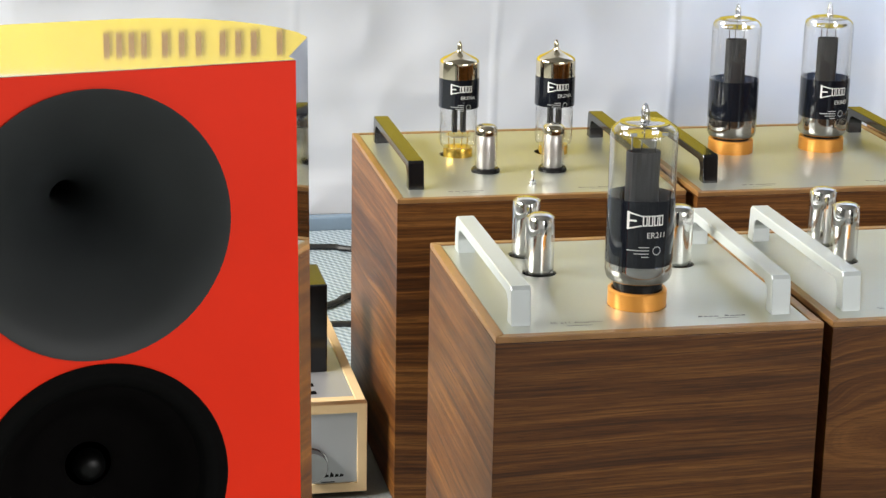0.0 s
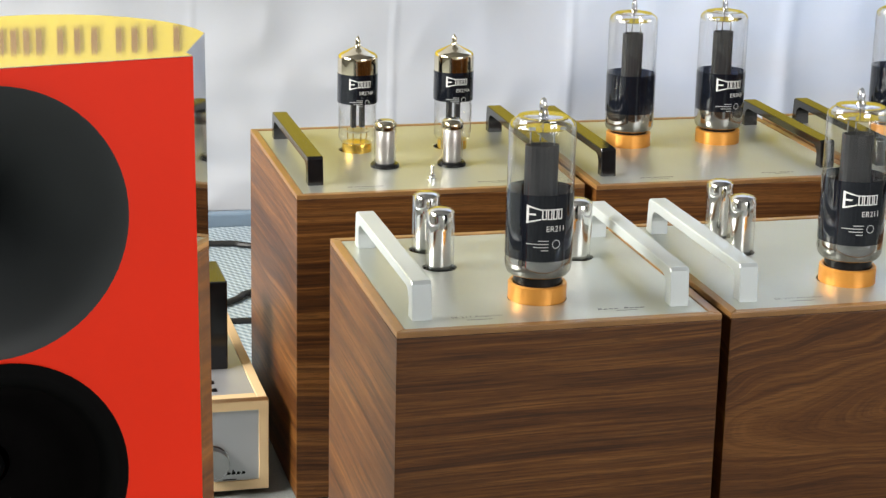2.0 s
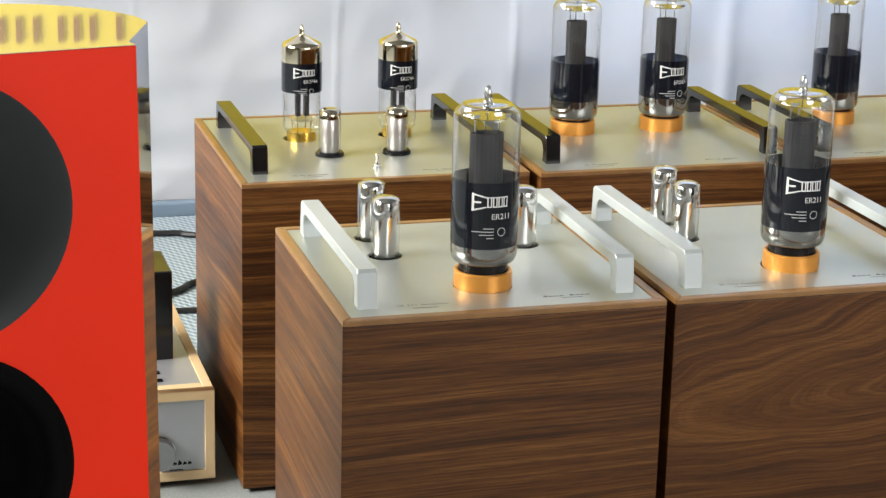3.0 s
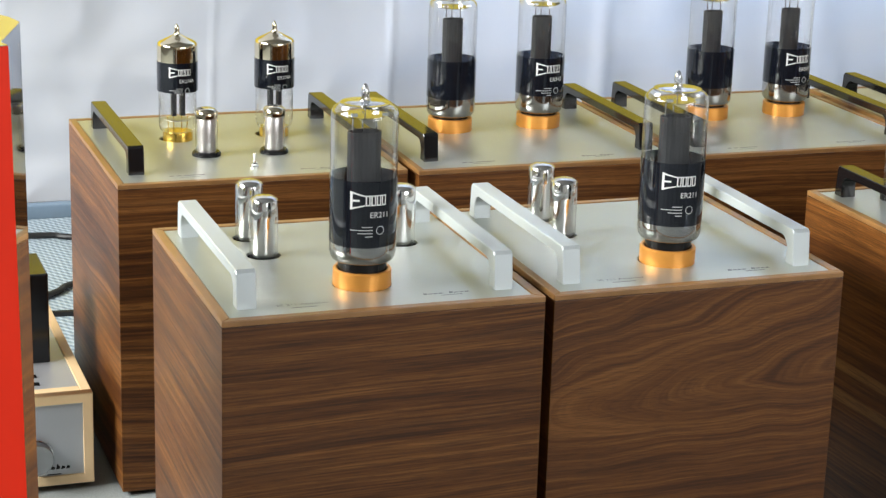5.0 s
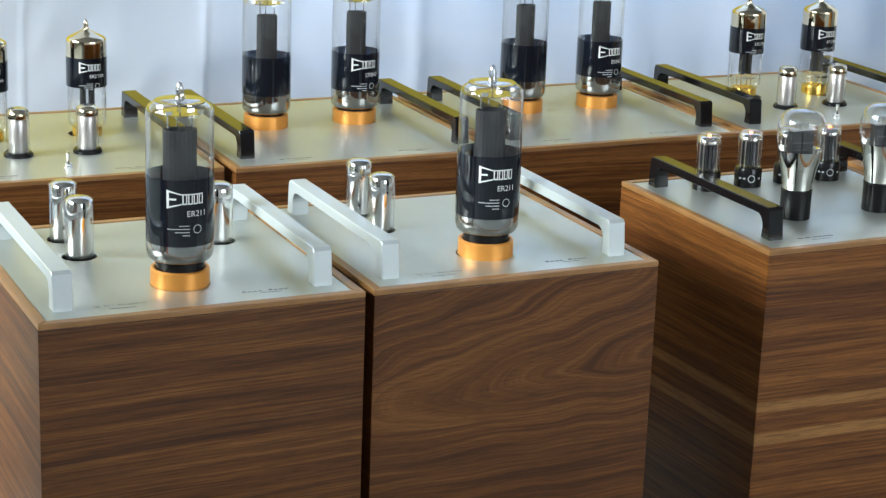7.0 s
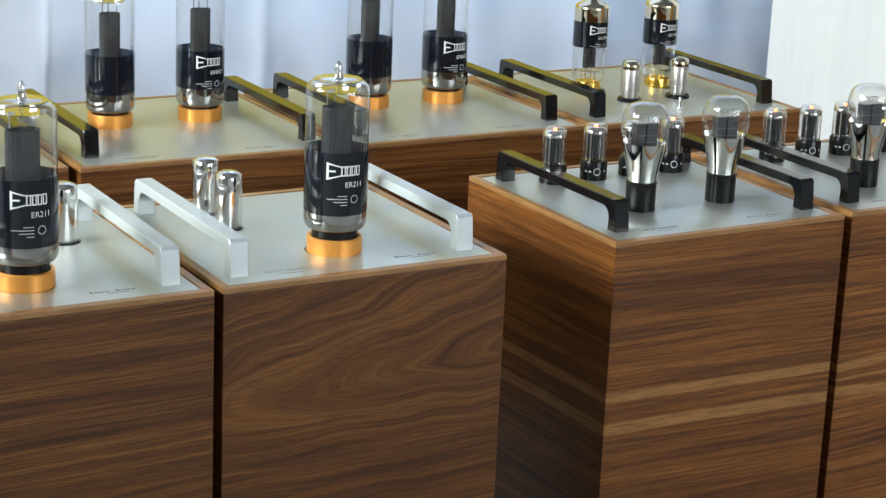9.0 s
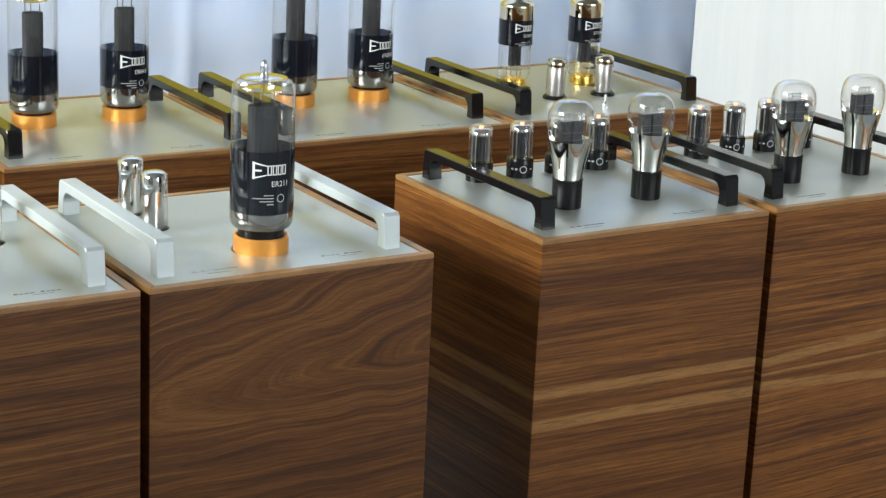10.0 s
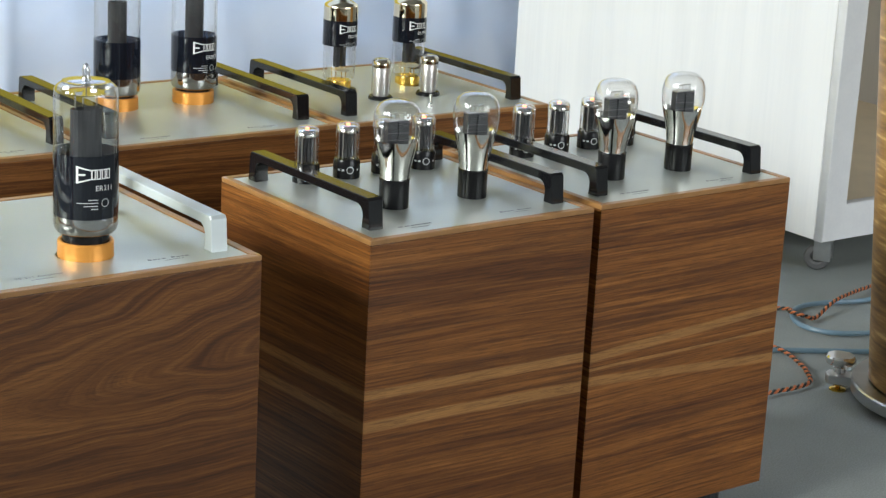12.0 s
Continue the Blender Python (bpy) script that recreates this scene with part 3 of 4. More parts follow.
def print_on(tube, r, z0, z1, turn, words):
    """White print on a dark band: a wedge-shaped mark, the type, small lines and a ring."""
    h = z1 - z0
    s = r / 0.0315
    bm = bmesh.new()
    top = z0 + h * 0.74
    # wedge outline with bars
    def quad(pts):
        n = 6
        for i in range(n):
            a, b = i / n, (i + 1) / n
            (xa, ya), (xb, yb), (xc, yc), (xd, yd) = pts
            q = [(xa + (xb - xa) * a, ya + (yb - ya) * a), (xa + (xb - xa) * b, ya + (yb - ya) * b), (xd + (xc - xd) * b, yd + (yc - yd) * b), (xd + (xc - xd) * a, yd + (yc - yd) * a)]
            bm.faces.new([bm.verts.new((px * s, (py - 0.0) * s, 0)) for px, py in q])
    L = -0.0175
    quad([(-0.0035, 0.0050), (0.0172, 0.0050), (0.0172, 0.0038), (-0.0035, 0.0038)])
    quad([(L, 0.0088), (-0.0035, 0.0050), (-0.0035, 0.0038), (L, 0.0070)])
    quad([(L, -0.0070), (-0.0035, -0.0038), (-0.0035, -0.0050), (L, -0.0088)])
    quad([(L, -0.0088), (L + 0.0024, -0.0082), (L + 0.0024, 0.0082), (L, 0.0088)])
    quad([(L, -0.0009), (-0.0085, -0.0009), (-0.0085, 0.0009), (L, 0.0009)])
    for u in (-0.0030, 0.0022, 0.0074, 0.0126):
        quad([(u, -0.0050), (u + 0.0013, -0.0050), (u + 0.0013, 0.0042), (u, 0.0042)])
        quad([(u + 0.0034, -0.0050), (u + 0.0045, -0.0050), (u + 0.0045, 0.0042), (u + 0.0034, 0.0042)])
        quad([(u + 0.0013, -0.0050), (u + 0.0034, -0.0050), (u + 0.0034, -0.0037), (u + 0.0013, -0.0037)])
    me = bpy.data.meshes.new("mark")
    bm.to_mesh(me)
    bm.free()
    hold("mark", wrap(me, r + 0.0004, top - 0.001, turn), PRINT, tube)
    me = lettering(words, 0.0076 * s)
    for v in me.vertices:
        v.co.x += 0.0110 * s
    hold("type_print", wrap(me, r + 0.0004, top - 0.0150 * s, turn), PRINT, tube)
    bm = bmesh.new()
    for i, (a, b) in enumerate(((-0.006, 0.004), (-0.017, 0.004), (-0.010, 0.004), (-0.003, 0.004))):
        z = -0.0265 * s - i * 0.003 * s
        n = 4
        for q in range(n):
            xa, xb = (a + (b - a) * q / n) * s, (a + (b - a) * (q + 1) / n) * s
            bm.faces.new([bm.verts.new(p) for p in ((xa, z, 0), (xb, z, 0), (xb, z + 0.0009 * s, 0), (xa, z + 0.0009 * s, 0))])
    for i in range(20):
        a, b = 2 * math.pi * i / 20, 2 * math.pi * (i + 1) / 20
        ro, ri = 0.0042 * s, 0.0034 * s
        cx, cz = 0.0115 * s, -0.0295 * s
        bm.faces.new([bm.verts.new((cx + rr * math.cos(an), cz + rr * math.sin(an), 0)) for rr, an in ((ri, a), (ro, a), (ro, b), (ri, b))])
    me = bpy.data.meshes.new("small_print")
    bm.to_mesh(me)
    bm.free()
    hold("small_print", wrap(me, r + 0.0004, top, turn), GREY_PRINT, tube)


def wires(bm, pts, r=0.0006):
    for a, b in pts:
        a, b = Vector(a), Vector(b)
        d = b - a
        m = Matrix.Translation((a + b) / 2) @ d.to_track_quat("Z", "Y").to_matrix().to_4x4()
        bmesh.ops.create_cone(bm, cap_ends=True, segments=6, radius1=r, radius2=r, depth=d.length, matrix=m)


def ribbed_box(w, d, z0, z1, ribs=5):
    """A finned graphite anode: an upright block with grooves."""
    out = []
    for i in range(ribs):
        u0, u1 = -w / 2 + w * i / ribs, -w / 2 + w * (i + 0.78) / ribs
        out += [(u0, -d / 2), (u1, -d / 2), (u1, -d / 2 + 0.002), (-w / 2 + w * (i + 1) / ribs, -d / 2 + 0.002)]
    out += [(w / 2, d / 2), (-w / 2, d / 2)]
    return prism(bmesh.new(), out, z0, z1)


def oval_sleeve(a, b, z0, z1, n=44):
    """An upright oval sleeve with faint flutes, open at the top."""
    bm = bmesh.new()
    rings = []
    for k, z in ((1.0, z0), (1.0, z1), (0.9, z1), (0.9, z0)):
        rings.append([bm.verts.new((a * k * (1 + 0.012 * (i % 2)) * math.cos(2 * math.pi * i / n), b * k * (1 + 0.03 * (i % 2)) * math.sin(2 * math.pi * i / n), z)) for i in range(n)])
    for p, q in zip(rings, rings[1:] + rings[:1]):
        for i in range(n):
            bm.faces.new((p[i], p[(i + 1) % n], q[(i + 1) % n], q[i]))
    return bm


def large_tube(label, x, y, z, ring_h, ring_r, neck_r, bot, band0, band1, dome, tip, r, anode_w, anode_top, words, turn, group, rz=0.0):
    tube = thing("vacuum_tube", label, "vacuum tube", group, (x, y, z), rz)
    part("socket_ring", lathe([(neck_r, -0.0005), (ring_r - 0.001, -0.0005), (ring_r, 0.0005), (ring_r, ring_h - 0.001), (ring_r - 0.001, ring_h), (neck_r + 0.0012, ring_h), (neck_r + 0.0006, ring_h - 0.002), (neck_r, -0.0005)], 48), COPPER_RING, tube, "orange anodised socket ring", smooth=True)
    part("base", lathe([(0, 0), (neck_r, 0), (neck_r, bot + 0.004), (0, bot + 0.004)], 32), BLACK, tube, "black tube base", smooth=True)
    shoulder = r * 0.42
    part("getter", lathe(curve_profile([(neck_r * 0.8, bot), (r * 0.72, bot + 0.0005), (r * 0.92, bot + 0.004), (r * 0.994, bot + 0.011), (r * 0.994, band0)], 5), 48), SILVERED, tube, "thinly silvered glass", smooth=True)
    part("printed_band", lathe([(r - 0.0002, band0), (r + 0.0001, band0 + 0.0003), (r + 0.0001, band1 - 0.0003), (r - 0.0002, band1)], 48), SMOKED, tube, "dark blue-black printed band", smooth=True)
    prof = [(r * 0.99, band1), (r * 0.99, dome - shoulder), (r * 0.95, dome - shoulder * 0.62), (r * 0.80, dome - shoulder * 0.28), (r * 0.5, dome - shoulder * 0.06), (r * 0.15, dome)]
    glass = part("glass_bulb", lathe([(r * 0.99, band1)] + curve_profile(prof[1:], 5) + [(0.0, dome + 0.0004)], 48), CLEAR, tube, smooth=True)
    part("glass_tip", lathe([(0.0055, dome - 0.001), (0.0046, dome + 0.0015), (0.0036, dome + 0.0045), (0.0043, dome + 0.0075), (0.0030, dome + 0.011), (0.0022, tip - 0.002), (0.0, tip)], 20), TIP_GLASS, tube, "drawn glass tip", smooth=True)
    glass.visible_shadow = False
    part("anode", oval_sleeve(anode_w / 2, anode_w * 0.34, bot + 0.012, anode_top), ANODE, tube, "dark grey graphite anode")
    bm = bmesh.new()
    wz = anode_top + (dome - anode_top) * 0.52
    wires(bm, [((u * anode_w, v * anode_w, anode_top - 0.002), (u * anode_w, v * anode_w, wz + 0.002)) for u, v in ((-0.36, 0.0), (0.36, 0.0), (0.0, 0.2))], 0.0007)
    wires(bm, [((0, 0, wz), (0, 0, dome + 0.004)), ((-0.5 * r, 0, wz + 0.011), (0.5 * r, 0, wz + 0.011)), ((0, -0.5 * r, wz + 0.011), (0, 0.5 * r, wz + 0.011))], 0.0007)
    part("support_wires", bm, CHROME, tube)
    part("spacer_disc", lathe([(0, wz), (r * 0.62, wz), (r * 0.62, wz + 0.001), (0, wz + 0.001)], 24), MICA_DISC, tube)
    part("spacer_disc", lathe([(r * 0.45, wz + 0.011), (r * 0.74, wz + 0.011), (r * 0.74, wz + 0.012), (r * 0.45, wz + 0.012)], 24), MICA_DISC, tube)
    bm = bmesh.new()
    for i in range(4):
        a = math.pi / 4 + i * math.pi / 2
        block(r * 0.66 * math.cos(a) - 0.003, r * 0.66 * math.sin(a) - 0.001, wz + 0.002, r * 0.66 * math.cos(a) + 0.003, r * 0.66 * math.sin(a) + 0.001, wz + 0.005, bm=bm)
    part("spring_clips", bm, CHROME, tube)
    if words:
        print_on(tube, r, band0, band1, turn, words)
    return tube


LARGE = "large transmitter tubes"
for px, turn in ((0.517, -8), (0.826, -12)):
    large_tube("tall glass tube with dark band in an orange ring", px, 1.662, 0.4555, 0.0165, 0.027, 0.0225, 0.0225, 0.0425, 0.104, 0.172, 0.188, 0.0309, 0.031, 0.144, "ER211", turn, LARGE)
for base, seats, turns in ((0.776, (0.117, 0.246), (None, 0)), (1.151, (0.130, 0.253), (None, 0))):
    for lx, turn in zip(seats, turns):
        large_tube("tall glass tube with dark band on an orange ring", base + lx, 2.481, 0.3985, 0.018, 0.030, 0.024, 0.019, 0.047, 0.099, 0.182, 0.2, 0.033, 0.028, 0.152, "ER843" if turn is not None else "", turn or 0, LARGE)


def rectifier(x, y, z, turn):
    r = 0.0265
    tube = thing("rectifier_tube", "glass rectifier tube with silver dome and gold base", "vacuum tube", "rectifier tubes", (x, y, z))
    part("base", lathe([(0, -0.02), (0.019, -0.02), (0.0195, 0.010), (0.019, 0.0115), (0, 0.0115)], 36), BRASS, tube, "shiny gold base", smooth=True)
    lower = part("glass_bulb", lathe(curve_profile([(0.012, 0.0116), (0.0215, 0.013), (0.0245, 0.020), (0.0248, 0.030), (0.0248, 0.066)], 5), 40), CLEAR, tube, smooth=True)
    lower.visible_shadow = False
    part("printed_band", lathe([(r - 0.0005, 0.066), (r, 0.0664), (r, 0.1046), (r - 0.0005, 0.105)], 40), SMOKED, tube, "dark printed band", smooth=True)
    part("band_lining", lathe([(r - 0.001, 0.066), (r - 0.001, 0.105)], 32), ANODE, tube)
    part("getter_dome", lathe([(r - 0.0003, 0.105)] + curve_profile([(r - 0.0003, 0.1225), (r * 0.97, 0.1265), (r * 0.86, 0.1298), (r * 0.5, 0.1345), (0.0045, 0.139)], 5) + [(0.003, 0.143), (0.0036, 0.146), (0.002, 0.150), (0, 0.1535)], 40), WARM_GETTER, tube, "silver mirrored dome with a glass tip", smooth=True)
    for sx in (-0.008, 0.0035):
        part("anode", ribbed_box(0.0065, 0.009, 0.032, 0.066, 2), ANODE, tube, at=pose(sx + 0.003, 0, 0))
    part("spacer_disc", lathe([(0, 0.027), (0.0175, 0.027), (0.0175, 0.0282), (0, 0.0282)], 24), MICA, tube)
    bm = bmesh.new()
    wires(bm, [((u, 0, 0.012), (u * 1.1, 0, 0.031)) for u in (-0.012, -0.005, 0.005, 0.012)], 0.0008)
    part("support_wires", bm, BRASS, tube)
    print_on(tube, r, 0.064, 0.105, turn, "ER274A")
    return tube


for base, seats in ((0.4035, ((0.118, 0.230), (0.2475, 0.230))), (1.526, ((0.135, 0.220), (0.257, 0.210)))):
    for lx, ly in seats:
        rectifier(base + lx, 2.268 + ly, 0.399, -4)


def small_tube(x, y, z, style):
    """style: 'mirror' half sunk in a plate hole, 'shield' in a chrome can, 'octal' on a black base."""
    labels = {"mirror": "small mirrored glass tube sunk in the silver plate", "shield": "small silver tube on a black base", "octal": "small glass tube on a black base"}
    tube = thing("small_tube", labels[style], "vacuum tube", "small tubes, " + style, (x, y, z))
    if style == "mirror":
        r, h = 0.0137, 0.060
        part("base", lathe([(0, -0.026), (0.0125, -0.026), (0.0125, -0.006), (0, -0.006)], 24), BLACK, tube, smooth=True)
        part("getter_dome", lathe([(r * 0.93, h - 0.020)] + curve_profile([(r * 0.93, h - 0.008), (r * 0.8, h - 0.0035), (r * 0.45, h - 0.001), (0, h - 0.0006)], 4), 28), GETTER, tube, "silver mirrored top", smooth=True)
        part("anode", oval_sleeve(0.0108, 0.0085, -0.004, h - 0.017), CHROME, tube, "bright inner sleeve", smooth=True)
    elif style == "shield":
        r, h = 0.0142, 0.062
        part("base", lathe([(0, -0.0005), (0.0185, -0.0005), (0.0185, 0.003), (0.0165, 0.0055), (0, 0.0055)], 28), BLACK, tube, "black base ring", smooth=True)
        part("shield", lathe([(r * 0.80, 0.005), (r * 0.82, 0.006), (r * 0.82, h - 0.016), (r * 0.76, h - 0.0145), (0, h - 0.0135)], 28), SLEEVE, tube, "matt metal sleeve under glass", smooth=True)
        part("getter_dome", lathe([(r * 0.84, h - 0.0145), (r * 0.95, h - 0.0135), (r * 0.96, h - 0.009), (r * 0.88, h - 0.005), (r * 0.58, h - 0.0016), (0, h - 0.001)], 28), WARM_GETTER, tube, smooth=True)
    else:
        r, h = 0.0138, 0.066
        part("base", lathe([(0, -0.0005), (0.0156, -0.0005), (0.0158, 0.0005), (0.0158, 0.020), (0.0145, 0.0225), (0, 0.0225)], 28), BLACK, tube, "black base with a pale ring mark", smooth=True)
        part("getter_dome", lathe([(r * 0.95, h - 0.012)] + curve_profile([(r * 0.95, h - 0.009), (r * 0.8, h - 0.0055), (r * 0.5, h - 0.004), (r * 0.3, h - 0.0038)], 4), 28), GETTER, tube, "silver mirrored top", smooth=True)
        part("anode", ribbed_box(0.015, 0.010, 0.024, h - 0.014, 3), ANODE, tube)
        bm = bmesh.new()
        wires(bm, [((s * 0.0088, q * 0.004, 0.022), (s * 0.0088, q * 0.004, h - 0.012)) for s in (-1, 1) for q in (-1, 1)], 0.0008)
        part("support_wires", bm, MICA, tube)
        part("filament", lathe([(0, h - 0.006), (0.0024, h - 0.0055), (0.0024, h - 0.0026), (0, h - 0.0018)], 10), GLOW, tube, "faint orange filament")
        bm = bmesh.new()
        for i in range(16):
            a, b = 2 * math.pi * i / 16, 2 * math.pi * (i + 1) / 16
            bm.faces.new([bm.verts.new((0.002 + rr * math.cos(an), rr * math.sin(an), 0)) for rr, an in ((0.0035, a), (0.0044, a), (0.0044, b), (0.0035, b))])
        for u in (-0.013, -0.008, 0.011):
            bm.faces.new([bm.verts.new(p) for p in ((u, -0.001, 0), (u + 0.003, -0.001, 0), (u + 0.003, 0.001, 0), (u, 0.001, 0))])
        me = bpy.data.meshes.new("print")
        bm.to_mesh(me)
        bm.free()
        hold("base_print", wrap(me, 0.0160, 0.011, -25), GREY_PRINT, tube)
    z0 = {"mirror": -0.005, "shield": 0.005, "octal": 0.022}[style]
    glass = part("glass_bulb", lathe([(r * 0.98, z0)] + curve_profile([(r, z0 + 0.004), (r, h - 0.010), (r * 0.93, h - 0.004), (r * 0.6, h - 0.0008), (0, h)], 4), 28), CLEAR, tube, smooth=True)
    glass.visible_shadow = False
    return tube


for base in (0.367, 0.676):
    for lx, ly in ((0.085, 0.190), (0.086, 0.252), (0.227, 0.202)):
        small_tube(base + lx, 1.581 + ly, 0.4555, "mirror")
for base, seats in ((0.401, ((0.138, 0.138), (0.225, 0.134))), (1.526, ((0.146, 0.122), (0.232, 0.120)))):
    for lx, ly in seats:
        small_tube(base + lx, 2.268 + ly, 0.399, "shield")
for base in (1.134, 1.452):
    for lx in (0.073, 0.129, 0.183, 0.238):
        small_tube(base + lx, 1.629 + 0.239, 0.441, "octal")


def globe_tube(x, y, z):
    tube = thing("globe_tube", "pear-shaped glass tube with mirrored lower half", "vacuum tube", "globe tubes", (x, y, z))
    part("base", lathe([(0, -0.0005), (0.0165, -0.0005), (0.0168, 0.001), (0.0168, 0.0305), (0.0172, 0.031), (0.0172, 0.0325), (0, 0.0325)], 36), BLACK, tube, "glossy black base", smooth=True)
    lower = [(0.0162, 0.0326), (0.0170, 0.040), (0.0190, 0.052), (0.0222, 0.066), (0.0245, 0.0765)]
    part("getter", lathe([(r - 0.0004, q) for r, q in curve_profile(lower, 4)], 40), GETTER, tube, "silver mirrored lower half", smooth=True)
    upper = lower + [(0.0262, 0.088), (0.0264, 0.097), (0.0250, 0.107), (0.0212, 0.1145), (0.0130, 0.1195), (0.0, 0.121)]
    glass = part("glass_bulb", lathe(curve_profile(upper, 4), 40), CLEAR, tube, smooth=True)
    glass.visible_shadow = False
    part("anode", ribbed_box(0.0255, 0.013, 0.068, 0.097, 2), ANODE, tube, "dark anode box", at=pose(0, 0, 0, 0, 0, -14))
    for q in (0.076, 0.084):
        part("anode_rib", block(-0.0128, -0.0075, q, 0.0128, -0.0062, q + 0.0008), DARK_RIB, tube, at=pose(0, 0, 0, 0, 0, -14))
    part("spacer_plate", block(-0.015, -0.005, 0.0975, 0.015, 0.005, 0.0990), MICA, tube)
    bm = bmesh.new()
    wires(bm, [((u, 0, 0.096), (u, 0, 0.1055)) for u in (-0.009, -0.003, 0.003, 0.009)], 0.0006)
    wires(bm, [((-0.010, 0, 0.105), (0.010, 0, 0.105))], 0.0006)
    part("support_wires", bm, MICA, tube)
    return tube


for base in (1.134, 1.452):
    for lx in (0.101, 0.210):
        globe_tube(base + lx, 1.629 + 0.102, 0.441)

# ---- red loudspeaker ----
RED = plain("red_lacquer_front", (0.93, 0.030, 0.006), 0.42, spec=0.2, var=0.06, scale=8, grain=0.02)
LACQUER = plain("black_piano_lacquer", (0.02, 0.018, 0.017), 0.04, spec=1.0, var=0.2, scale=6, grain=0.0, coat=1.0)
LACQUER.node_tree.nodes["Principled BSDF"].inputs["IOR"].default_value = 2.3
# pale yellowish base adds the banner's reflected brightness to the top's colour
TOP_LACQUER = plain("lifted_reflection_lacquer", (0.40, 0.34, 0.24), 0.035, spec=1.0, var=0.12, scale=5, grain=0.0, coat=1.0)
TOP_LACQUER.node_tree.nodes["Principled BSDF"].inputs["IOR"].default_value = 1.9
HORN = plain("dark_grey_horn", (0.023, 0.0265, 0.028), 0.52, spec=0.3, var=0.15, scale=25)
CONE = plain("black_cone", (0.004, 0.0035, 0.0035), 0.8, spec=0.02, var=0.3, scale=60)
DULL = plain("dull_metal", (0.014, 0.014, 0.014), 0.4, metal=0.9)
RUBBER = plain("black_rubber", (0.004, 0.004, 0.004), 0.7, spec=0.03)


def red_speaker():
    sp = thing("loudspeaker", "red-fronted loudspeaker with a black horn and glossy sides", "loudspeaker", "", (0.0305, 1.4125, 0), 12.1)
    top, half = 0.73, 0.147
    flare = lambda z: 0.009 * (top - z)  # the cabinet widens slightly downwards
    # boat-shaped body behind the front
    def plan(z):
        e = flare(z)
        pts = [(half - 0.001 + e, 0.004), (half + 0.0195 + e, 0.041), (half + 0.040 + e, 0.078)]
        for i in range(1, 9):
            a = i / 8 * math.pi / 2
            pts.append((0.07 + (half - 0.028 + e) * math.cos(a), 0.078 + 0.126 * math.sin(a)))
        return pts + [(-x, y) for x, y in pts[::-1]]
    bm = bmesh.new()
    rings = [[bm.verts.new((x, y, z)) for x, y in plan(z)] for z in (0.02, 0.25, 0.5, top)]
    for a, b in zip(rings, rings[1:]):
        for i in range(len(a) - 1):
            bm.faces.new((a[i], a[i + 1], b[i + 1], b[i]))
    bm.faces.new(rings[0][::-1])
    body = part("cabinet", bm, LACQUER, sp, "high-gloss dark lacquered cabinet")
    part("top_panel", prism(bmesh.new(), [(half - 0.0005, -0.0098)] + plan(top) + [(-half + 0.0005, -0.0098)], top + 0.0002, top + 0.0008, 0.0001), TOP_LACQUER, sp, "mirror-polished lacquered top, pale with the banner's reflection")
    # front with round openings, as an upright plate
    bot = 0.02
    w0, w1 = half + flare(bot), half
    HZ, HR, WZ, WR, HX = 0.6175, 0.1005, 0.4155, 0.0965, -0.0065
    outline = [(-w0, bot), (w0, bot), (w1, top), (-w1, top)]
    me = pierced(outline, [circle_points(HX, HZ, HR, 72), circle_points(HX, WZ, WR, 72)], 0.022, 0.0006)
    hold("front_baffle", me, RED, sp, "bright red front", at=pose(0, 0.001, 0, 90, 0, 0))
    # horn: a smooth flare into a dark throat
    prof = [(HR + 0.001, -0.0125), (HR - 0.0035, -0.012)]
    for i in range(1, 15):
        u = i / 14
        prof.append((0.010 + (HR - 0.0135) * (1 - u) ** 2.0, -0.012 + 0.118 * u ** 1.12))
    prof += [(0.0095, 0.16), (0.0, 0.161)]
    part("horn", lathe(prof, 72), HORN, sp, "dark grey satin horn", smooth=True, at=pose(HX, 0.0, HZ, 90, 0, 0) @ pose(0, 0, 0, 180, 0, 0))
    # woofer: frame ring, rubber surround, cone and dust cap
    face = pose(HX, 0.0, WZ, 90, 0, 0) @ pose(0, 0, 0, 180, 0, 0)
    wf = part("woofer", lathe(curve_profile([(WR - 0.020, -0.004), (WR - 0.03, 0.004), (0.05, 0.022), (0.024, 0.034), (0.018, 0.038)], 4), 64), CONE, sp, "matt black woofer cone", smooth=True, at=face)
    part("surround", lathe(curve_profile([(WR + 0.0005, -0.0115), (WR - 0.004, -0.0125), (WR - 0.009, -0.0145), (WR - 0.015, -0.0115), (WR - 0.020, -0.004)], 4), 64), RUBBER, wf, smooth=True)
    part("phase_plug", lathe([(0.0130, 0.038), (0.0125, 0.032), (0.010, 0.027), (0.006, 0.0245), (0, 0.0235)], 28), DULL, wf, "dull metal phase plug", smooth=True)
    part("plinth", block(-0.17, 0.0, 0.0, 0.17, 0.2, 0.02, 0.003), BLACK, sp)


red_speaker()

# ---- maple preamplifier ----
MAPLE = walnut("pale_maple", 9.1, warp=0.006, tone=1.0)
k = Nodes(MAPLE)
k.colour(k.ramp(k.noise(k.scaled(k.coords(), (6, 6, 90)), 1.0, 3.0), [(0.3, (0.66, 0.46, 0.24)), (0.7, (0.78, 0.58, 0.34))]))
GREY_PANEL = brushed("grey_panel", (0.50, 0.52, 0.55), 0.45, 0.6)

KNOB = plain("turned_metal_knob", (0.42, 0.42, 0.43), 0.25, metal=1.0, var=0.2)


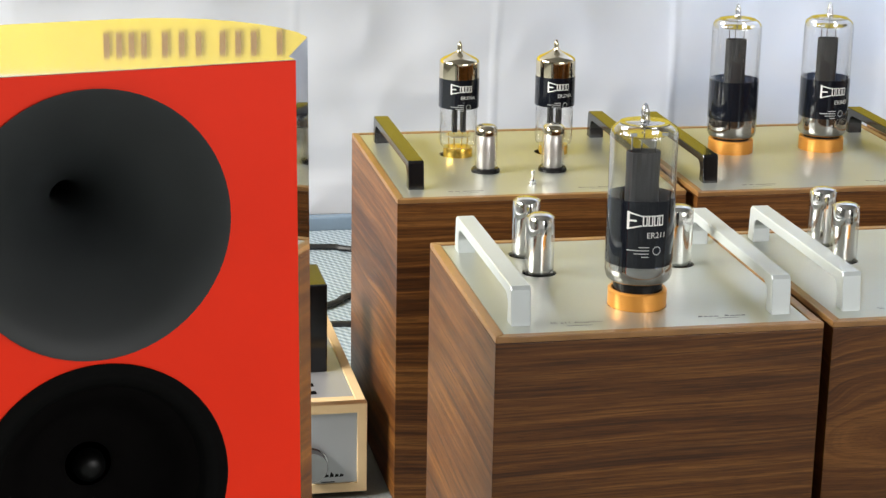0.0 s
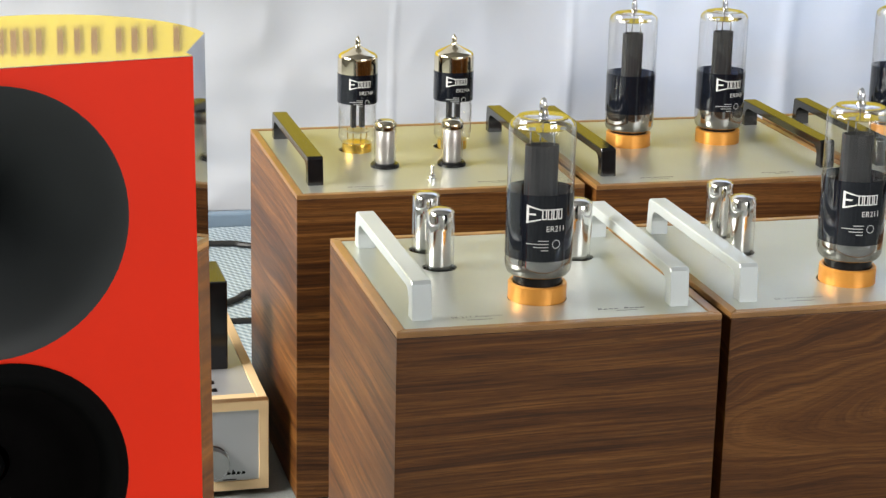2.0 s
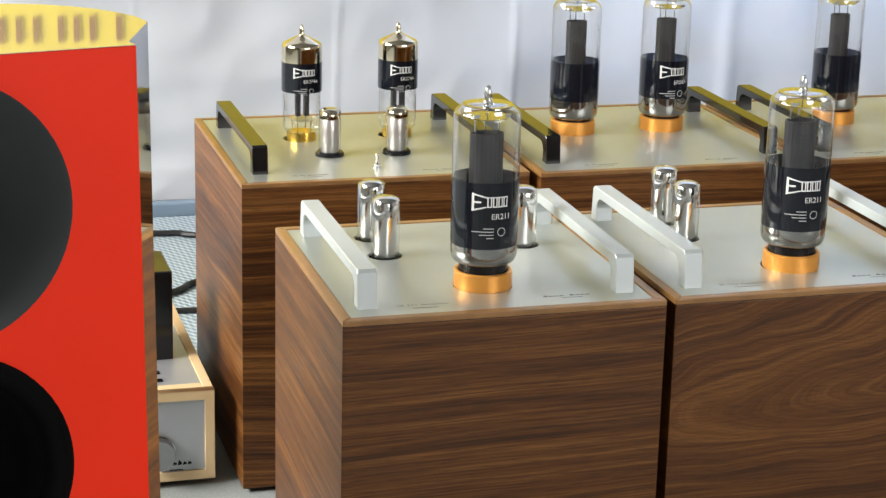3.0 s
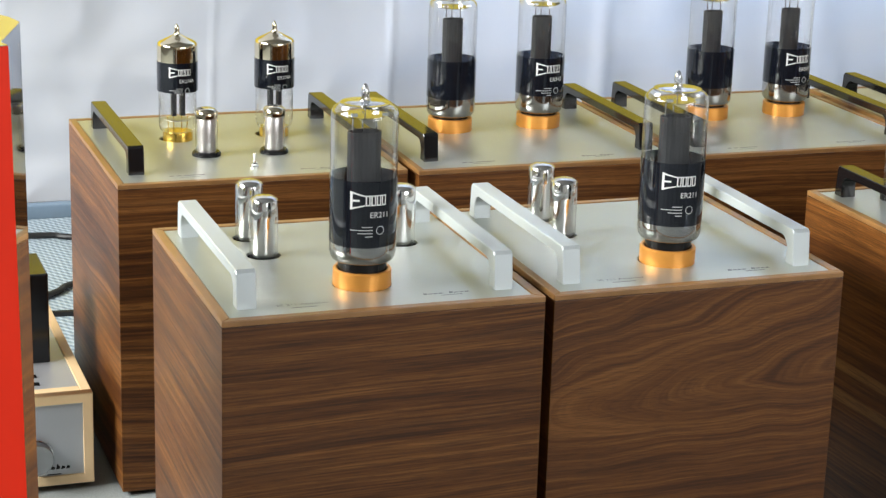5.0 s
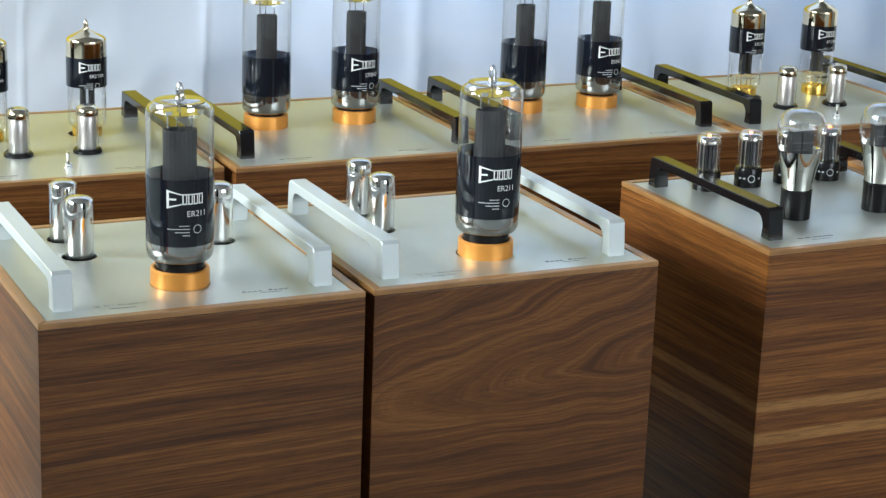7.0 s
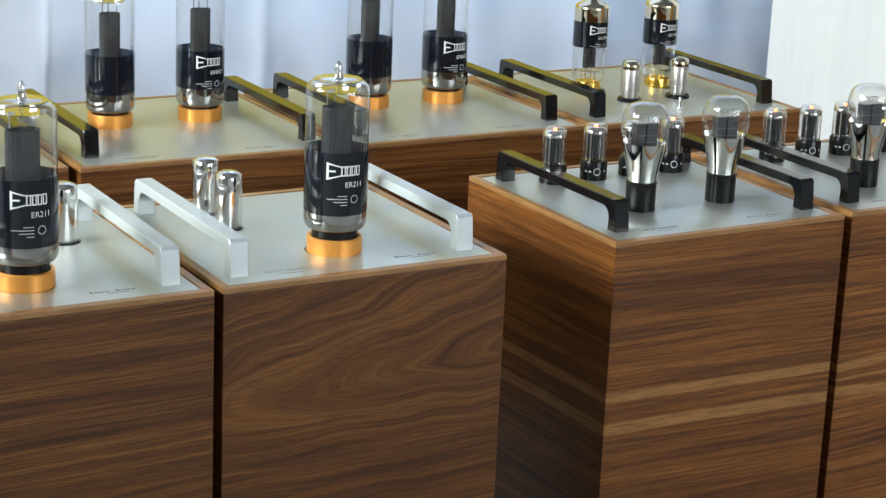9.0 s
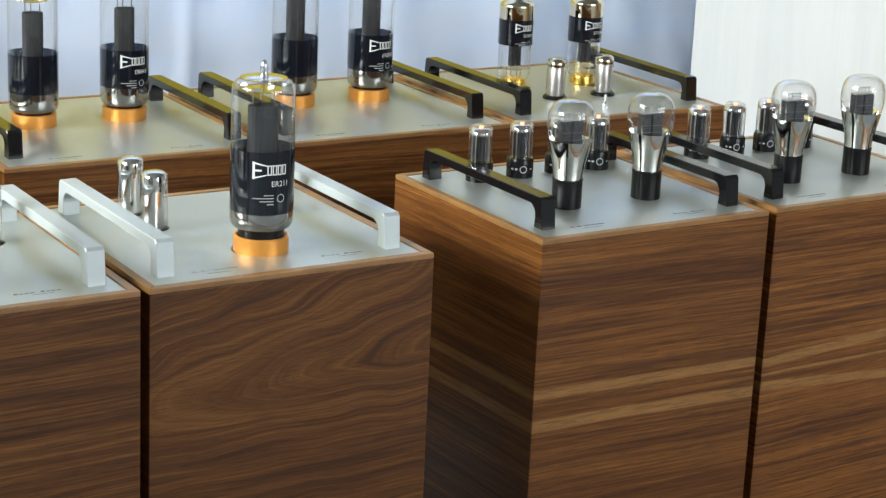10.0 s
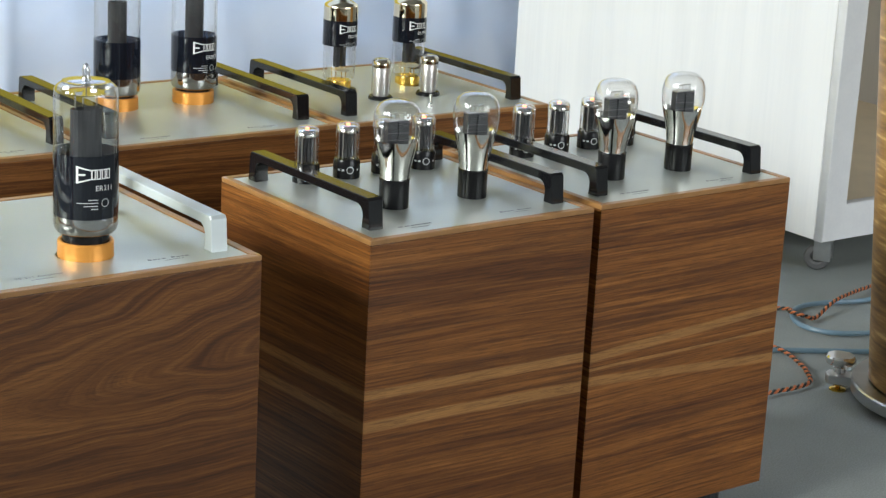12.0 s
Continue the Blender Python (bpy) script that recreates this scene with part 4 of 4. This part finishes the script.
def preamplifier():
    pre = thing("preamplifier", "pale maple preamplifier with grey metal panels", "preamplifier", "", (-0.03, 2.31, 0))
    w, d, h, b, t = 0.403, 0.385, 0.128, 0.009, 0.0125
    me = pierced([(0, b), (w, b), (w, h), (0, h)], [[(t, b + t), (w - t, b + t), (w - t, h - t), (t, h - t)]], 0.014, 0.001)
    hold("front_frame", me, MAPLE, pre, at=pose(0, 0.007, 0, 90, 0, 0))
    part("front_panel", block(t - 0.002, 0.003, b + t - 0.002, w - t + 0.002, 0.012, h - t + 0.002), GREY_PANEL, pre, "grey metal front panel")
    part("side_board", block(0, 0.0142, b, t, d, h, 0.001), MAPLE, pre)
    part("side_board", block(w - t, 0.0142, b, w, d, h, 0.001), MAPLE, pre)
    part("back_board", block(t + 0.0002, d - t, b, w - t - 0.0002, d, h - 0.0002, 0.001), MAPLE, pre)
    part("top_panel", block(t + 0.0003, 0.0145, h - 0.006, w - t - 0.0003, d - t - 0.0003, h - 0.002), GREY_PANEL, pre, "grey metal top panel")
    part("front_lip", block(t + 0.0003, 0.0142, h - 0.008, w - t - 0.0003, 0.0300, h - 0.0005, 0.0006), MAPLE, pre)
    part("bottom_board", block(t, 0.0145, b, w - t, d - t, b + 0.006), SOCKET, pre)
    knob = part("knob", lathe([(0, 0), (0.0205, 0), (0.0205, 0.016), (0.0195, 0.018), (0.0150, 0.0172), (0.0, 0.0165)], 40), KNOB, pre, "round metal volume knob", smooth=True, at=pose(0.331, 0.003, 0.050, 90, 0, 0))
    part("knob_collar", lathe([(0.0206, 0.001), (0.0218, 0.001), (0.0218, 0.004), (0.0206, 0.004)], 40), CHROME, knob, smooth=True)
    bm = bmesh.new()
    for i in range(6):
        u = 0.337 + i * 0.0062
        prism(bm, [(u, 0.0295 - 0.0), (u + 0.005, 0.0300), (u + 0.0055, 0.0325), (u + 0.0018, 0.034 if i % 3 else 0.037)], -0.0002, 0.0002)
    block(0.345, 0.0225, -0.0002, 0.362, 0.0238, 0.0002, bm=bm)
    part("engraving", bm, BLACK, pre, at=pose(0, 0.0027, 0, 90, 0, 0))
    for y in (0.046, 0.075):
        part("vent_slot", block(0.300, y, h - 0.0021, 0.345, y + 0.011, h - 0.0012), BLACK, pre)
    for x in (0.03, w - 0.03):
        for y in (0.04, d - 0.04):
            part("foot", lathe([(0, 0), (0.014, 0), (0.014, b), (0, b)], 16), SOCKET, pre, at=pose(x, y, 0))
    part("transformer_cover", block(0.262, 0.128, h - 0.002, 0.370, 0.225, h + 0.118, 0.002), BLACK_HANDLE, pre, "black box-shaped transformer cover")


preamplifier()


# ---- cables behind ----
CABLE = plain("black_cable", (0.012, 0.012, 0.012), 0.45)
for pts in ([(-0.3, 3.42, 0.012), (0.1, 3.46, 0.012), (0.456, 3.43, 0.012), (0.52, 3.405, 0.012), (0.75, 3.30, 0.012)],
            [(0.1, 2.93, 0.012), (0.30, 2.99, 0.012), (0.436, 3.085, 0.012), (0.475, 3.128, 0.012), (0.62, 3.2, 0.012), (0.8, 3.15, 0.012)],
            [(0.0, 2.94, 0.010), (0.3, 2.975, 0.010), (0.44, 2.985, 0.010), (0.6, 2.95, 0.010)]):
    bm, _ = tube_path(pts, 0.0055)
    tagged(part("cable", bm, CABLE, smooth=True), "black power cable lying on the ribbed mat", "cable", "black cables")

# ---- white crate on castors ----
LIMED = material("white_washed_wood", rough=0.6, spec=0.3)
k = Nodes(LIMED)
co = k.coords()
g1, g2 = k.noise(k.scaled(co, (22, 22, 1.6)), 1.0, 4.0), k.noise(k.scaled(co, (160, 160, 5)), 1.0, 2.0)
k.colour(k.ramp(k.math("MULTIPLY_ADD", g1, 0.7, k.math("MULTIPLY", g2, 0.3)), [(0.3, (0.685, 0.69, 0.70)), (0.6, (0.745, 0.745, 0.745))]))
k.bump(g2, 0.15, 0.001)
RAW = plain("raw_plywood", (0.80, 0.68, 0.50), 0.6, var=0.15, scale=10)
ZINC = plain("zinc_castor", (0.6, 0.61, 0.62), 0.3, metal=1.0)
WHEEL = plain("grey_wheel", (0.12, 0.12, 0.12), 0.5)


def crate():
    cr = thing("crate", "white-washed wooden crate on castors, front open", "crate", "", (2.588, 2.312, 0))
    w, d, z0, z1, t = 0.85, 0.90, 0.080, 1.25, 0.02
    part("side_board", block(0, t, z0, t, d, z1, 0.002), LIMED, cr)
    part("side_board", block(w - t, t, z0, w, d, z1, 0.002), LIMED, cr)
    part("back_board", block(t, d - t, z0, w - t, d - 0.0005, z1, 0.002), RAW, cr)
    part("bottom_board", block(t, t, z0, w - t, d - t, z0 + t, 0.002), RAW, cr)
    part("top_board", block(0, 0, z1 + 0.0005, w, d, z1 + t, 0.002), LIMED, cr)
    f = 0.055
    me = pierced([(0, z0), (w, z0), (w, z1), (0, z1)], [[(f, z0 + 0.066), (w - f, z0 + 0.066), (w - f, z1 - f), (f, z1 - f)]], t, 0.002)
    hold("front_frame", me, LIMED, cr, "white front frame", at=pose(0, t / 2 - 0.0005, 0, 90, 0, 0))
    part("inner_shelf", block(t, t + 0.002, z0 + 0.044, w - t, d - t, z0 + 0.06, 0.002), RAW, cr, "bare plywood floor of the crate")
    for x in (0.085, w - 0.085):
        for y in (0.075, d - 0.075):
            c = part("castor", block(-0.026, -0.026, z0 - 0.004, 0.026, 0.026, z0 - 0.0005, 0.001), ZINC, cr, "zinc castor", at=pose(x, y, 0, 0, 0, 35))
            for sx in (-0.016, 0.0135):
                part("fork_plate", prism(bmesh.new(), [(sx, -0.020), (sx + 0.0025, -0.020), (sx + 0.0025, 0.012), (sx, 0.012)], 0.020, z0 - 0.0045), ZINC, c)
            part("wheel", lathe([(0, -0.006), (0.007, -0.006), (0.009, -0.011), (0.014, -0.012), (0.016, -0.011), (0.021, -0.011), (0.024, -0.007), (0.024, 0.007), (0.021, 0.011), (0.016, 0.011), (0.014, 0.012), (0.009, 0.011), (0.007, 0.006), (0, 0.006)], 28), WHEEL, c, smooth=True, at=pose(0, 0.006, 0.024, 0, 90, 0))


crate()

# ---- round wooden loudspeaker ----
BARREL = walnut("striped_veneer", 11.0, slope=0.12, warp=0.006, freq=1.2)
k = Nodes(BARREL)
co = k.coords()
xyz = k.add("SeparateXYZ", Vector=co)
h = k.math("MULTIPLY_ADD", xyz.outputs[0], 0.10, xyz.outputs[2])
line = k.noise(k.add("CombineXYZ", Z=h, X=k.math("MULTIPLY", xyz.outputs[1], 0.1)).outputs[0], 85.0, 3.0, 0.6)
k.colour(k.ramp(line, [(0.32, (0.13, 0.065, 0.018)), (0.5, (0.29, 0.155, 0.042)), (0.58, (0.36, 0.20, 0.06)), (0.66, (0.62, 0.42, 0.16))]))


def round_speaker():
    sp = thing("round_loudspeaker", "round striped-wood loudspeaker on a grey metal base plate", "loudspeaker", "", (2.329, 1.755, 0))
    # the body widens upwards
    part("body", lathe([(0, 0.031), (0.149, 0.031), (0.153, 0.034), (0.220, 0.90), (0.215, 0.905), (0, 0.905)], 96), BARREL, sp, "striped wood veneer cylinder", smooth=True)
    part("base_plate", lathe([(0, 0.011), (0.176, 0.011), (0.178, 0.013), (0.178, 0.028), (0.176, 0.0305), (0, 0.0305)], 96), ZINC, sp, "grey metal base plate", smooth=True)
    for a in (129, 249, 9):
        ax, ay = 0.196 * math.cos(radians(a)), 0.196 * math.sin(radians(a))
        arm = part("outrigger", prism(bmesh.new(), [(-0.03, -0.017), (0.016, -0.015), (0.021, 0), (0.016, 0.015), (-0.03, 0.017)], 0.0125, 0.0265, 0.002), ZINC, sp, at=pose(ax, ay, 0, 0, 0, a))
        part("levelling_knob", lathe([(0, 0.027), (0.010, 0.027), (0.010, 0.036), (0.006, 0.038), (0.006, 0.041), (0.021, 0.043), (0.0225, 0.046), (0.0225, 0.053), (0.020, 0.056), (0, 0.057)], 28), CHROME, arm, "chrome levelling knob", smooth=True)
        part("spike", lathe([(0, 0.002), (0.002, 0.003), (0.006, 0.008), (0.006, 0.0124), (0, 0.0124)], 16), BRASS, arm, "brass spike", smooth=True)
        part("floor_disc", lathe([(0, 0), (0.013, 0), (0.013, 0.002), (0.010, 0.004), (0, 0.004)], 20), BRASS, arm, smooth=True)


round_speaker()

# ---- cables on the carpet ----
BLUE = plain("blue_grey_cable", (0.16, 0.25, 0.32), 0.4)
COPPER_BRAID = plain("orange_braid", (0.55, 0.16, 0.05), 0.6)
blue_a = [(2.9, 2.16, 0.006), (2.70, 2.20, 0.006), (2.581, 2.195, 0.007), (2.520, 2.215, 0.007), (2.454, 2.222, 0.007), (2.402, 2.194, 0.007), (2.374, 2.140, 0.007), (2.395, 2.090, 0.007), (2.465, 2.060, 0.006), (2.60, 2.02, 0.006), (2.8, 1.95, 0.006)]
blue_b = [(1.95, 2.20, 0.006), (2.10, 2.145, 0.006), (2.241, 2.077, 0.006), (2.368, 2.003, 0.006), (2.55, 1.92, 0.006), (2.7, 1.9, 0.006)]
for pts in (blue_a, blue_b):
    bm, _ = tube_path(pts, 0.0043)
    tagged(part("cable", bm, BLUE, smooth=True), "blue-grey cable looped on the carpet", "cable", "blue cables")


def strands(points, label):
    bm, line = tube_path(points, 0.004, smooth_steps=36)
    bm.free()
    cab = thing("twisted_cable", label, "cable", "twisted cables")
    run = 0.0
    offs = ([], [])
    for i, p in enumerate(line):
        if i:
            run += (p - line[i - 1]).length
        d = (line[min(i + 1, len(line) - 1)] - line[max(i - 1, 0)]).normalized()
        s = d.cross(Vector((0, 0, 1))).normalized()
        a = run / 0.017 * 2 * math.pi
        o = 0.0018 * (math.cos(a) * s + math.sin(a) * Vector((0, 0, 1)))
        offs[0].append(p + o)
        offs[1].append(p - o)
    for pts, mat in zip(offs, (COPPER_BRAID, CABLE)):
        bm, _ = tube_path([tuple(q) for q in pts], 0.0020, 6, 1)
        part("strand", bm, mat, cab, smooth=True)


strands([(1.98, 1.93, 0.0075), (2.088, 1.933, 0.0075), (2.13, 1.931, 0.0075), (2.170, 1.935, 0.0075), (2.190, 1.950, 0.0075), (2.208, 1.975, 0.0075), (2.223, 2.0, 0.0075), (2.245, 2.079, 0.009), (2.20, 2.17, 0.0075)], "orange and black twisted speaker cable on the carpet")
strands([(2.25, 2.34, 0.0075), (2.407, 2.233, 0.0075), (2.389, 2.184, 0.017), (2.393, 2.155, 0.0175), (2.430, 2.165, 0.0075), (2.508, 2.192, 0.02), (2.665, 2.25, 0.0075), (2.80, 2.27, 0.0075)], "orange and black twisted cable crossing a blue loop")
